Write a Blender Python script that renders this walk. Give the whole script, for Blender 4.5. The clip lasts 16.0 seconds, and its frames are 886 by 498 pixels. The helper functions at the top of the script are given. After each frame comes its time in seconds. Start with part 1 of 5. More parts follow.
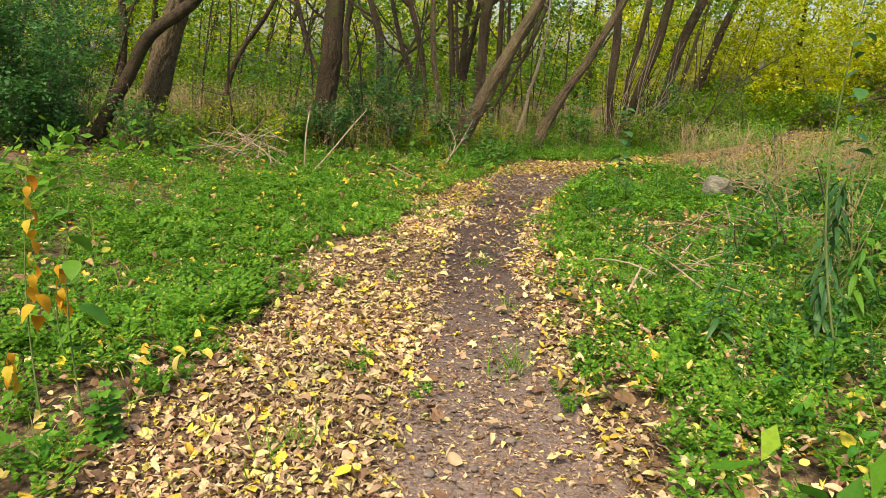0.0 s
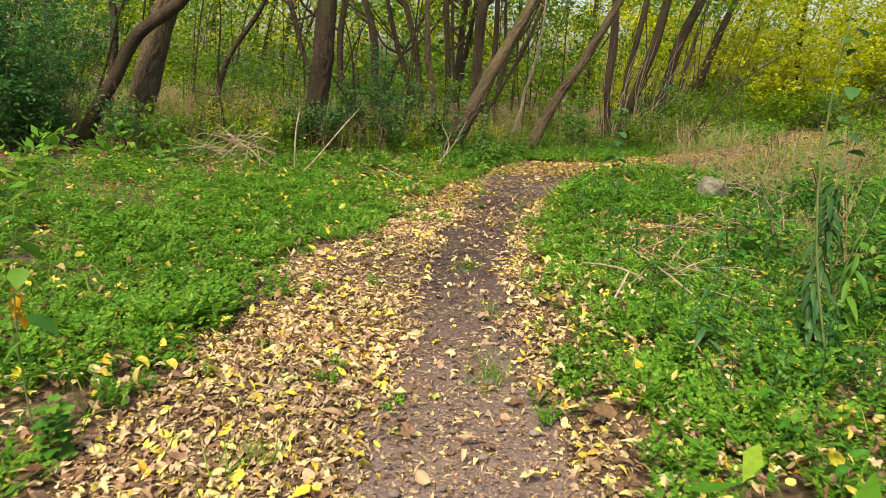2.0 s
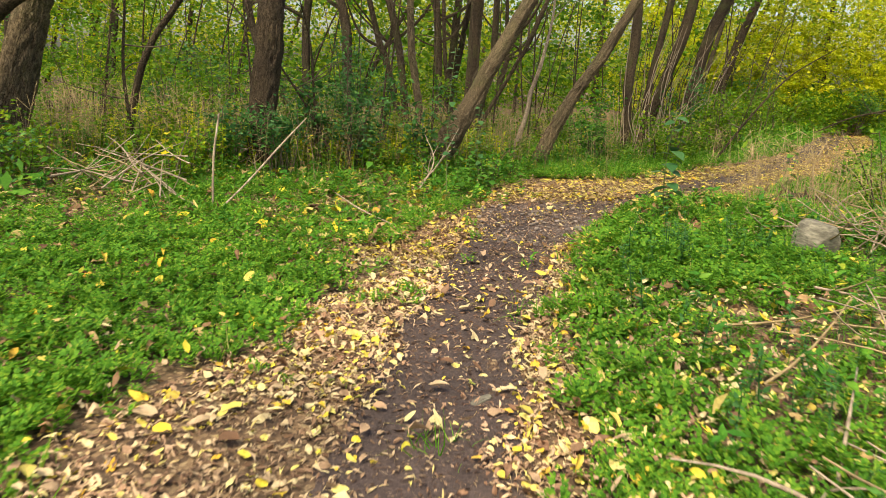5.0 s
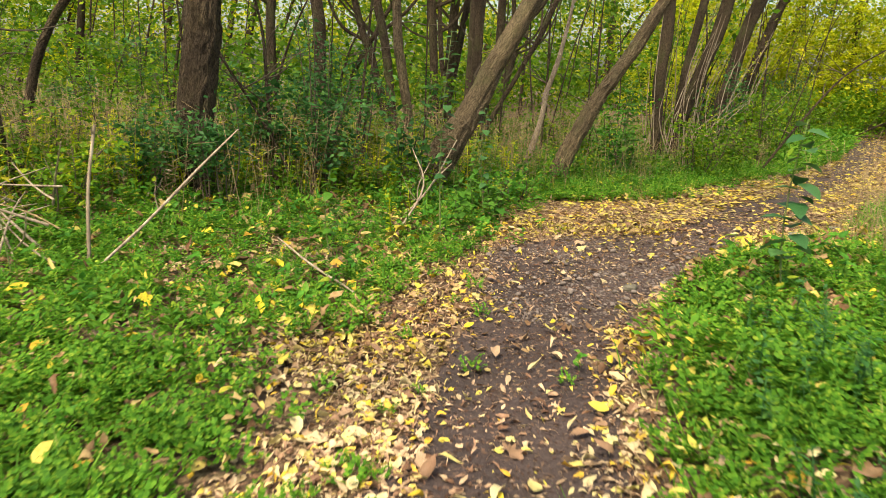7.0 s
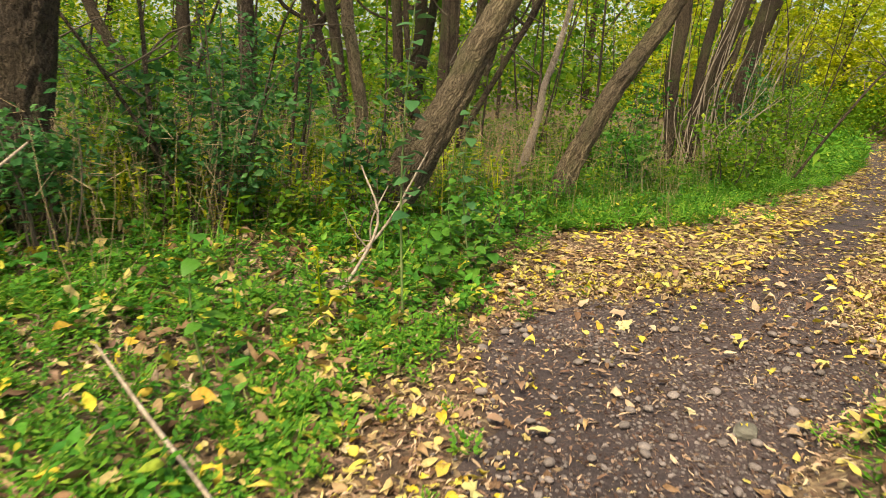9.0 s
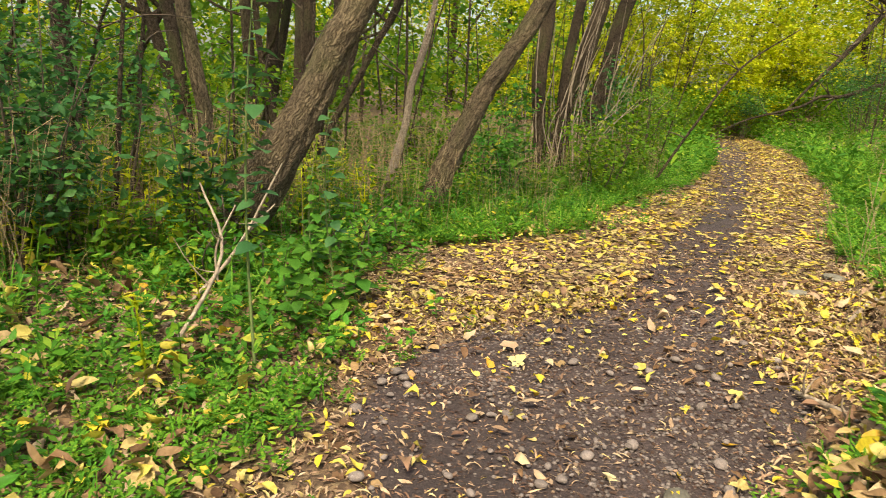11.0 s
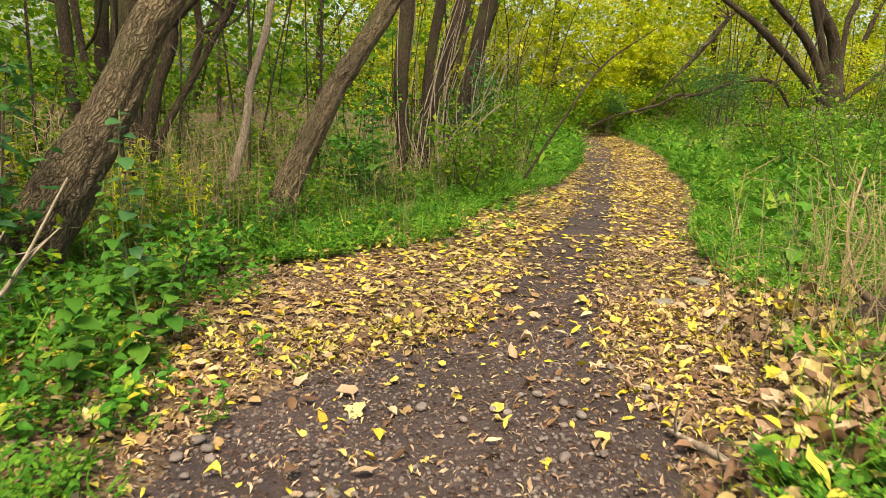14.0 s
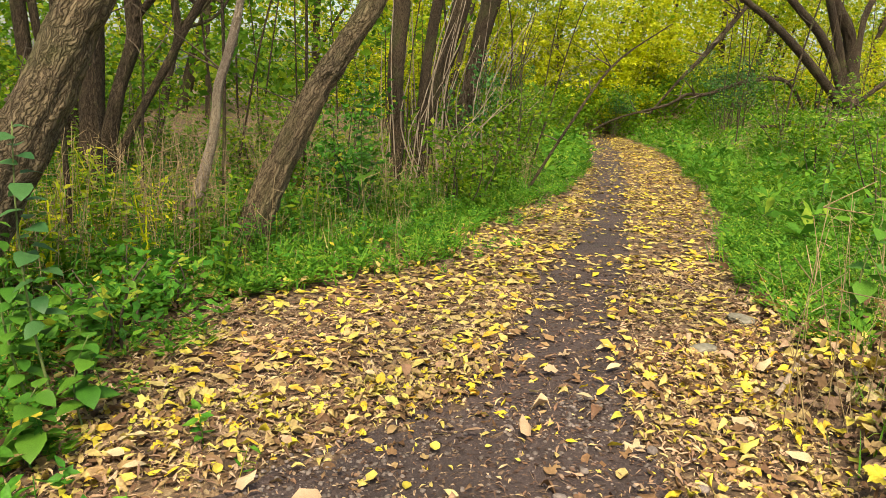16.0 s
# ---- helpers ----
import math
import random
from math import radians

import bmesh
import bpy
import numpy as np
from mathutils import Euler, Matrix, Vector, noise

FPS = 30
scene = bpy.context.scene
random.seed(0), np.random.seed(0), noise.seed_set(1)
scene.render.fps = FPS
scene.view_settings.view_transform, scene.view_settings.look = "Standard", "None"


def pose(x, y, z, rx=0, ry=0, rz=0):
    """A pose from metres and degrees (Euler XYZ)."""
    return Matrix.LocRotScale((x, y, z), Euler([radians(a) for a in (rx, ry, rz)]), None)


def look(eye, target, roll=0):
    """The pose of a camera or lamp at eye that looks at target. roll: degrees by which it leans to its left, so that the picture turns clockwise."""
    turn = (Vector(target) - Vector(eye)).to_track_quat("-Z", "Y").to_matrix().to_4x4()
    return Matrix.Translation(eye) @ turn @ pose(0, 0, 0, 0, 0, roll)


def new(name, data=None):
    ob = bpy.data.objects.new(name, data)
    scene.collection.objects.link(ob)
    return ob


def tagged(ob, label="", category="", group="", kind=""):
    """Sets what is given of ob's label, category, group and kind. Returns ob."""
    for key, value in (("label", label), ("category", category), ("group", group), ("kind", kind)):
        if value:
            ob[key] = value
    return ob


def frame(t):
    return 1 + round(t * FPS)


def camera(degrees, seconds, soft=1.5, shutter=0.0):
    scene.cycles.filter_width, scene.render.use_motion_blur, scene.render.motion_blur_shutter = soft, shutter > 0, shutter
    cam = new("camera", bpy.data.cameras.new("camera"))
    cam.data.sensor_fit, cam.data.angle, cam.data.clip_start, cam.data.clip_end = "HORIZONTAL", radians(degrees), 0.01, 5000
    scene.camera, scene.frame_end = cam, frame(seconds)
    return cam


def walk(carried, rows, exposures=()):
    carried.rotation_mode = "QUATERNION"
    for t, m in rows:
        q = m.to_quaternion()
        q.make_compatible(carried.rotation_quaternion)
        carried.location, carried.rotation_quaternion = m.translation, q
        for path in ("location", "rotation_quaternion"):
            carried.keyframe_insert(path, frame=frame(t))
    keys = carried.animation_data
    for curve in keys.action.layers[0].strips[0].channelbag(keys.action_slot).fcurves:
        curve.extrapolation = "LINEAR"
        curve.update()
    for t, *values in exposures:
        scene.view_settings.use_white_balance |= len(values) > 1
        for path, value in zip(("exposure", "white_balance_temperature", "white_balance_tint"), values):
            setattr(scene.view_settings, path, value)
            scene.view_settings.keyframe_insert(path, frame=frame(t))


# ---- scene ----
cam = camera(64.2, 16.0, soft=0.85, shutter=0.4)
METRES, EYE, TILT, LEAN, TURN = 11.5, 1.5, 0.0, 0.0, 0.0
ROWS = [
    (0.0, 0.0, 0.0, 0.0, 0.58, -14.09, -2.31),
    (0.5, 0.0056, -0.0072, 0.0014, 0.6, -14.08, -2.3),
    (1.0, 0.0083, -0.012, 0.0017, 0.61, -14.06, -2.26),
    (1.5, 0.0111, -0.0059, 0.0003, 0.63, -14.06, -2.26),
    (2.0, 0.0122, 0.014, -0.0004, 0.65, -14.06, -2.28),
    (2.5, 0.0133, 0.0454, -0.0012, 0.67, -14.08, -2.28),
    (3.0, 0.0163, 0.0852, -0.0018, 0.7, -14.1, -2.29),
    (3.5, 0.0208, 0.1313, -0.0021, 0.72, -14.14, -2.33),
    (4.0, 0.0254, 0.1823, -0.0027, 0.76, -14.16, -2.35),
    (6.5, 0.0364, 0.4561, -0.0117, 0.74, -13.93, -1.97),
    (7.0, 0.0366, 0.5152, -0.0132, 0.76, -13.93, -1.96),
    (7.5, 0.0351, 0.5746, -0.015, 0.8, -13.91, -1.98),
    (8.0, 0.0357, 0.6388, -0.0224, 0.82, -13.96, -2.02),
    (10.5, 0.0425, 0.8125, -0.0259, -9.83, -13.47, -2.22),
    (11.0, 0.0443, 0.8086, -0.0262, -12.47, -13.36, -2.27),
    (11.5, 0.0465, 0.8049, -0.0263, -14.87, -13.25, -2.29),
    (12.0, 0.049, 0.8021, -0.0267, -16.81, -13.18, -2.31),
    (12.5, 0.0537, 0.8046, -0.027, -18.81, -13.1, -2.32),
    (13.0, 0.0606, 0.8151, -0.0266, -20.64, -13.04, -2.33),
    (13.5, 0.0702, 0.8328, -0.0267, -21.7, -13.06, -2.32),
    (14.0, 0.0819, 0.8564, -0.0264, -22.2, -13.07, -2.36),
    (14.5, 0.0935, 0.8846, -0.0268, -22.18, -13.09, -2.34),
    (15.0, 0.1042, 0.9108, -0.0269, -22.15, -13.12, -2.31),
    (15.5, 0.1117, 0.9245, -0.0261, -22.12, -13.15, -2.31),
    (16.0, 0.1145, 0.9281, -0.0247, -22.1, -13.16, -2.3),
]
walk(cam, [(t, pose(0, 0, EYE, TILT, LEAN, TURN) @ pose(METRES * x, METRES * y, METRES * z, 90 + pitch, roll, yaw)) for t, x, y, z, yaw, pitch, roll in ROWS], exposures=[(0.0, 0.83, 7800, 5), (4.0, 0.88, 7800, 5), (8.0, 1.03, 7800, 5), (16.0, 1.02, 7800, 5)])

# ---- world and light: a bright, thinly overcast afternoon ----
SUN_ELEV, SUN_AZ = 57.0, 206.0
world = bpy.data.worlds.new("sky")
scene.world = world
world.use_nodes = True
wn = world.node_tree
sky = wn.nodes.new("ShaderNodeTexSky")
sky.sky_type = 'NISHITA'
sky.sun_disc = False
sky.sun_elevation, sky.sun_rotation = radians(SUN_ELEV), radians(SUN_AZ)
sky.dust_density, sky.air_density = 4.0, 1.0
wn.links.new(sky.outputs[0], wn.nodes["Background"].inputs[0])
wn.nodes["Background"].inputs[1].default_value = 0.15
sun = new("sun", bpy.data.lights.new("sun", 'SUN'))
sun.data.energy, sun.data.angle, sun.data.color = 3.0, radians(18), (1.0, 0.93, 0.8)
sa, se = radians(SUN_AZ), radians(SUN_ELEV)
sun.matrix_world = look((math.sin(sa) * math.cos(se) * 50, math.cos(sa) * math.cos(se) * 50, math.sin(se) * 50), (0, 0, 0))

# ---- materials ----


def nodes_of(name):
    m = bpy.data.materials.new(name)
    m.use_nodes = True
    nt = m.node_tree
    return m, nt, nt.nodes["Principled BSDF"]


def ramp(nt, fac, stops):
    r = nt.nodes.new("ShaderNodeValToRGB")
    e = r.color_ramp.elements
    while len(e) < len(stops):
        e.new(0.5)
    for el, (p, c) in zip(e, stops):
        el.position, el.color = p, (*c, 1)
    nt.links.new(fac, r.inputs[0])
    return r.outputs[0]


def noise_tex(nt, scale, detail=4.0, rough=0.6, stretch=None):
    n = nt.nodes.new("ShaderNodeTexNoise")
    n.inputs["Scale"].default_value, n.inputs["Detail"].default_value, n.inputs["Roughness"].default_value = scale, detail, rough
    co = nt.nodes.new("ShaderNodeTexCoord")
    if stretch:
        mp = nt.nodes.new("ShaderNodeMapping")
        mp.inputs["Scale"].default_value = stretch
        nt.links.new(co.outputs["Object"], mp.inputs[0])
        nt.links.new(mp.outputs[0], n.inputs["Vector"])
    else:
        nt.links.new(co.outputs["Object"], n.inputs["Vector"])
    return n.outputs["Fac"]


def mixc(nt, fac, a, b, mode='MIX'):
    m = nt.nodes.new("ShaderNodeMix")
    m.data_type, m.blend_type = 'RGBA', mode
    for sock, v in ((m.inputs[0], fac), (m.inputs[6], a), (m.inputs[7], b)):
        if hasattr(v, "is_linked"):
            nt.links.new(v, sock)
        else:
            sock.default_value = v if isinstance(v, float) else (*v, 1)
    return m.outputs[2]


def bump(nt, bsdf, height, strength, dist=0.01):
    b = nt.nodes.new("ShaderNodeBump")
    b.inputs["Strength"].default_value, b.inputs["Distance"].default_value = strength, dist
    nt.links.new(height, b.inputs["Height"])
    nt.links.new(b.outputs[0], bsdf.inputs["Normal"])


def leaf_mat(name, stops, rough=0.5, through_light=0.35, single=False, tone=0.25, alt=None, spec=0.15):
    """Thin leaf: colour varies leaf by leaf and in blotches on each; part of the light passes through."""
    m, nt, b = nodes_of(name)
    if single:
        rnd = nt.nodes.new("ShaderNodeObjectInfo").outputs["Random"]
    else:
        rnd = nt.nodes.new("ShaderNodeNewGeometry").outputs["Random Per Island"]
    col = ramp(nt, rnd, stops)
    if alt:
        col = mixc(nt, ramp(nt, noise_tex(nt, 0.28, 3.0), [(0.42, (0, 0, 0)), (0.58, (1, 1, 1))]), col, ramp(nt, rnd, alt))
    blot = noise_tex(nt, 45.0, 3.0)
    dark = mixc(nt, 1.0, col, (1 - tone, 1 - tone * 1.05, 1 - tone * 1.2), 'MULTIPLY')
    col = mixc(nt, ramp(nt, blot, [(0.42, (0, 0, 0)), (0.6, (1, 1, 1))]), dark, col)
    big = ramp(nt, noise_tex(nt, 0.9, 2.0), [(0.35, (0.78, 0.82, 0.75)), (0.65, (1.12, 1.08, 1.0))])
    col = mixc(nt, 1.0, col, big, 'MULTIPLY')
    nt.links.new(col, b.inputs["Base Color"])
    b.inputs["Roughness"].default_value = rough
    b.inputs["Specular IOR Level"].default_value = spec
    t = nt.nodes.new("ShaderNodeBsdfTranslucent")
    nt.links.new(col, t.inputs[0])
    mx = nt.nodes.new("ShaderNodeMixShader")
    mx.inputs[0].default_value = through_light
    nt.links.new(b.outputs[0], mx.inputs[1])
    nt.links.new(t.outputs[0], mx.inputs[2])
    nt.links.new(mx.outputs[0], nt.nodes["Material Output"].inputs[0])
    return m


def bark_mat(name, lo, hi, moss=(0.10, 0.12, 0.04), scale=15.0, mossy=0.35, cracks=0.8):
    """Furrowed bark in the trunk's own straightened coordinates: ridges run up the stem."""
    m, nt, b = nodes_of(name)
    at = nt.nodes.new("ShaderNodeAttribute")
    at.attribute_name = "straight"

    def grain(kind, sc, stretch, detail, rough):
        mp = nt.nodes.new("ShaderNodeMapping")
        mp.inputs["Scale"].default_value = (1.0, 1.0, stretch)
        nt.links.new(at.outputs["Vector"], mp.inputs[0])
        n = nt.nodes.new("ShaderNodeTexNoise")
        n.noise_type = kind
        n.inputs["Scale"].default_value, n.inputs["Detail"].default_value, n.inputs["Roughness"].default_value = sc, detail, rough
        n.inputs["Distortion"].default_value = 0.35
        nt.links.new(mp.outputs[0], n.inputs["Vector"])
        return n.outputs["Fac"]

    mp = nt.nodes.new("ShaderNodeMapping")
    mp.inputs["Scale"].default_value = (1.0, 1.0, 0.13)
    warp = nt.nodes.new("ShaderNodeTexNoise")
    warp.inputs["Scale"].default_value, warp.inputs["Detail"].default_value = 14.0, 5.0
    nt.links.new(at.outputs["Vector"], warp.inputs["Vector"])
    add = nt.nodes.new("ShaderNodeVectorMath")
    add.operation = 'MULTIPLY_ADD'
    add.inputs[1].default_value = (0.07, 0.07, 0.22)
    nt.links.new(warp.outputs["Color"], add.inputs[0])
    nt.links.new(at.outputs["Vector"], add.inputs[2])
    nt.links.new(add.outputs[0], mp.inputs[0])
    vor = nt.nodes.new("ShaderNodeTexVoronoi")
    vor.feature = 'DISTANCE_TO_EDGE'
    vor.inputs["Scale"].default_value = scale * 3.6
    nt.links.new(mp.outputs[0], vor.inputs["Vector"])
    plates = ramp(nt, vor.outputs["Distance"], [(0.0, (0.1, 0.1, 0.1)), (0.2, (0.7, 0.7, 0.7))])
    furrow = mixc(nt, 0.5, plates, grain('FBM', scale * 2.6, 0.38, 6.0, 0.68))
    fine = grain('FBM', 90.0, 0.4, 5.0, 0.7)
    patch = grain('FBM', 2.0, 0.6, 3.0, 0.6)
    mid = [a + (c - a) * 0.55 for a, c in zip(lo, hi)]
    col = ramp(nt, furrow, [(0.3, [c * (1.15 - cracks * 0.6) for c in lo]), (0.44, mid), (0.66, hi)])
    col = mixc(nt, 0.35, col, ramp(nt, fine, [(0.34, lo), (0.66, hi)]))
    tone = ramp(nt, patch, [(0.35, (0.7, 0.68, 0.7)), (0.65, (1.15, 1.12, 1.05))])
    col = mixc(nt, 1.0, col, tone, 'MULTIPLY')
    mk = ramp(nt, grain('FBM', 3.1, 0.5, 3.0, 0.6), [(0.52, (0, 0, 0)), (0.72, (mossy, mossy, mossy))])
    col = mixc(nt, mk, col, moss)
    nt.links.new(col, b.inputs["Base Color"])
    b.inputs["Roughness"].default_value = 0.92
    b.inputs["Specular IOR Level"].default_value = 0.15
    bump(nt, b, mixc(nt, 0.25, ramp(nt, furrow, [(0.28, (0, 0, 0)), (0.62, (1, 1, 1))]), fine), 1.0, 0.03)
    return m


def soil_mat(name, dark, mid, pale, grit=0.5, flakes=60.0, litter=None, lit_pale=None):
    m, nt, b = nodes_of(name)
    big = noise_tex(nt, 1.3, 5.0, 0.6)
    fine = noise_tex(nt, 55.0, 6.0, 0.75)
    col = ramp(nt, fine, [(0.3, dark), (0.52, mid), (0.72, pale)])
    # paler, pinker earth towards low y, with its lit look painted into the colour
    if lit_pale:
        co = nt.nodes.new("ShaderNodeTexCoord")
        sep = nt.nodes.new("ShaderNodeSeparateXYZ")
        nt.links.new(co.outputs["Object"], sep.inputs[0])
        add = nt.nodes.new("ShaderNodeMath")
        add.operation = 'MULTIPLY_ADD'
        nt.links.new(big, add.inputs[0])
        add.inputs[1].default_value = 5.0
        nt.links.new(sep.outputs["Y"], add.inputs[2])
        span = nt.nodes.new("ShaderNodeMapRange")
        nt.links.new(add.outputs[0], span.inputs["Value"])
        span.inputs["From Min"].default_value, span.inputs["From Max"].default_value = 8.5, 4.5
        col = mixc(nt, span.outputs["Result"], col, ramp(nt, fine, [(0.3, lit_pale[0]), (0.52, lit_pale[1]), (0.72, lit_pale[2])]))
    wet = ramp(nt, big, [(0.35, (0.62, 0.6, 0.6)), (0.65, (1.1, 1.08, 1.05))])
    col = mixc(nt, 1.0, col, wet, 'MULTIPLY')
    v = nt.nodes.new("ShaderNodeTexVoronoi")
    v.inputs["Scale"].default_value = flakes
    co = nt.nodes.new("ShaderNodeTexCoord")
    nt.links.new(co.outputs["Object"], v.inputs["Vector"])
    peb = ramp(nt, v.outputs["Distance"], [(0.12, (grit, grit, grit)), (0.3, (0, 0, 0))])
    col = mixc(nt, peb, col, pale)
    if litter:
        col = mixc(nt, ramp(nt, noise_tex(nt, 7.0, 4.0), [(0.38, (0, 0, 0)), (0.55, (0.9, 0.9, 0.9))]), col, ramp(nt, v.outputs["Color"], litter))
    nt.links.new(col, b.inputs["Base Color"])
    b.inputs["Roughness"].default_value = 0.9
    bump(nt, b, fine, 0.8, 0.02)
    return m


def plain_mat(name, stops, scale=20.0, rough=0.85, stretch=None, single=False):
    m, nt, b = nodes_of(name)
    n = noise_tex(nt, scale, 5.0, 0.65, stretch)
    col = ramp(nt, n, stops)
    rnd = nt.nodes.new("ShaderNodeObjectInfo").outputs["Random"] if single else nt.nodes.new("ShaderNodeNewGeometry").outputs["Random Per Island"]
    col = mixc(nt, 1.0, col, ramp(nt, rnd, [(0, (0.65, 0.63, 0.6)), (1, (1.2, 1.18, 1.15))]), 'MULTIPLY')
    nt.links.new(col, b.inputs["Base Color"])
    b.inputs["Roughness"].default_value = rough
    bump(nt, b, n, 0.5, 0.01)
    return m


M_SOIL = soil_mat("woodland_soil", (0.03, 0.018, 0.01), (0.075, 0.045, 0.026), (0.14, 0.09, 0.052), 0.15, 38.0, [(0.1, (0.045, 0.025, 0.015)), (0.4, (0.12, 0.07, 0.038)), (0.7, (0.23, 0.15, 0.08)), (0.95, (0.36, 0.27, 0.15))])
# last triple: pale pinkish start of the path, brightness from light included
M_PATH = soil_mat("trodden_earth", (0.022, 0.014, 0.013), (0.052, 0.034, 0.032), (0.115, 0.083, 0.078), 0.4, 85.0, None, [(0.1, 0.07, 0.06), (0.25, 0.182, 0.16), (0.44, 0.36, 0.32)])
FALL = [(0.0, (0.14, 0.075, 0.05)), (0.18, (0.3, 0.18, 0.125)), (0.36, (0.46, 0.32, 0.23)), (0.54, (0.58, 0.45, 0.31)), (0.68, (0.66, 0.56, 0.35)), (0.8, (0.64, 0.56, 0.22)), (0.9, (0.68, 0.58, 0.08)), (0.95, (0.62, 0.36, 0.06)), (1.0, (0.42, 0.48, 0.14))]
GOLD = [(0.0, (0.1, 0.055, 0.034)), (0.24, (0.22, 0.13, 0.075)), (0.44, (0.38, 0.265, 0.14)), (0.6, (0.5, 0.4, 0.17)), (0.76, (0.55, 0.46, 0.12)), (0.9, (0.6, 0.5, 0.05)), (0.95, (0.52, 0.3, 0.05)), (1.0, (0.4, 0.42, 0.07))]
M_FALL = leaf_mat("fallen_leaf", FALL, 0.55, 0.15)
M_GOLD = leaf_mat("golden_fallen_leaf", GOLD, 0.55, 0.15)
M_FALL1 = leaf_mat("fallen_leaf_single", FALL, 0.55, 0.15, True)
M_LITTER = leaf_mat("brown_litter", [(0.0, (0.1, 0.055, 0.042)), (0.3, (0.24, 0.145, 0.105)), (0.6, (0.4, 0.275, 0.2)), (0.85, (0.52, 0.39, 0.285)), (1.0, (0.55, 0.44, 0.2))], 0.7, 0.1)
M_CRUMB = leaf_mat("crumbled_litter", [(0.0, (0.04, 0.022, 0.018)), (0.4, (0.09, 0.054, 0.044)), (0.75, (0.17, 0.112, 0.09)), (1.0, (0.31, 0.225, 0.17))], 0.75, 0.05)
M_HERB = leaf_mat("parsley_leaf", [(0.0, (0.05, 0.17, 0.02)), (0.4, (0.085, 0.25, 0.025)), (0.8, (0.145, 0.33, 0.034)), (1.0, (0.29, 0.42, 0.05))], 0.65, 0.45, False, 0.15)
M_BROAD = leaf_mat("broad_leaf", [(0.0, (0.04, 0.17, 0.025)), (0.6, (0.08, 0.27, 0.03)), (0.9, (0.16, 0.34, 0.04)), (1.0, (0.55, 0.48, 0.06))], 0.5, 0.4)
M_DARK = leaf_mat("shrub_leaf", [(0.0, (0.035, 0.13, 0.04)), (0.6, (0.065, 0.2, 0.06)), (1.0, (0.12, 0.28, 0.06))], 0.45, 0.4)
M_GREEN = leaf_mat("woodland_leaf", [(0.0, (0.07, 0.2, 0.015)), (0.6, (0.16, 0.32, 0.02)), (1.0, (0.38, 0.46, 0.03))], 0.5, 0.5, alt=[(0.0, (0.05, 0.15, 0.015)), (1.0, (0.14, 0.28, 0.025))])
M_YELLOW = leaf_mat("autumn_leaf", [(0.0, (0.32, 0.46, 0.02)), (0.4, (0.56, 0.63, 0.03)), (0.8, (0.72, 0.72, 0.04)), (1.0, (0.76, 0.64, 0.05))], 0.5, 0.55, alt=[(0.0, (0.12, 0.26, 0.02)), (0.6, (0.3, 0.42, 0.03)), (1.0, (0.5, 0.5, 0.04))])
M_LIME = leaf_mat("lime_leaf", [(0.0, (0.4, 0.52, 0.03)), (0.5, (0.62, 0.68, 0.04)), (1.0, (0.78, 0.76, 0.06))], 0.5, 0.55)
M_GRASS = leaf_mat("grass_blade", [(0.0, (0.07, 0.24, 0.02)), (0.6, (0.14, 0.36, 0.03)), (0.9, (0.26, 0.42, 0.06)), (1.0, (0.5, 0.45, 0.2))], 0.55, 0.4)
M_STRAW = plain_mat("dry_stalk", [(0.3, (0.16, 0.11, 0.055)), (0.55, (0.3, 0.225, 0.12)), (0.75, (0.46, 0.37, 0.22))], 12.0)
M_TWIG = plain_mat("dead_wood", [(0.3, (0.12, 0.09, 0.065)), (0.55, (0.3, 0.24, 0.18)), (0.75, (0.5, 0.44, 0.36))], 25.0, 0.9, (1, 1, 0.3))
M_STEM = plain_mat("green_stem", [(0.3, (0.06, 0.11, 0.03)), (0.7, (0.16, 0.2, 0.06))], 10.0)
M_BARK = bark_mat("grey_brown_bark", (0.05, 0.037, 0.025), (0.235, 0.185, 0.122))
M_BARK2 = bark_mat("dark_bark", (0.025, 0.018, 0.013), (0.125, 0.095, 0.066), mossy=0.5, scale=18.0)
M_STEMDARK = plain_mat("dark_stem", [(0.3, (0.03, 0.022, 0.015)), (0.7, (0.12, 0.09, 0.06))], 14.0)
M_PALE = bark_mat("bleached_wood", (0.17, 0.13, 0.1), (0.44, 0.37, 0.3), mossy=0.2, scale=26.0, cracks=0.3)
M_STONE = plain_mat("grey_stone", [(0.3, (0.06, 0.056, 0.044)), (0.5, (0.14, 0.132, 0.105)), (0.75, (0.27, 0.26, 0.21))], 12.0, 0.9, (1.0, 1.0, 3.5), True)
M_PEBBLE = plain_mat("pebble_stone", [(0.3, (0.1, 0.08, 0.072)), (0.55, (0.2, 0.165, 0.152)), (0.75, (0.33, 0.29, 0.265))], 30.0, 0.7, None, True)
M_GRAVEL = plain_mat("gravel_stone", [(0.3, (0.075, 0.06, 0.055)), (0.55, (0.15, 0.122, 0.112)), (0.75, (0.27, 0.235, 0.22))], 30.0, 0.75)
M_ORANGE = leaf_mat("orange_withered_leaf", [(0.0, (0.42, 0.17, 0.02)), (0.5, (0.6, 0.3, 0.03)), (1.0, (0.6, 0.42, 0.05))], 0.55, 0.35)

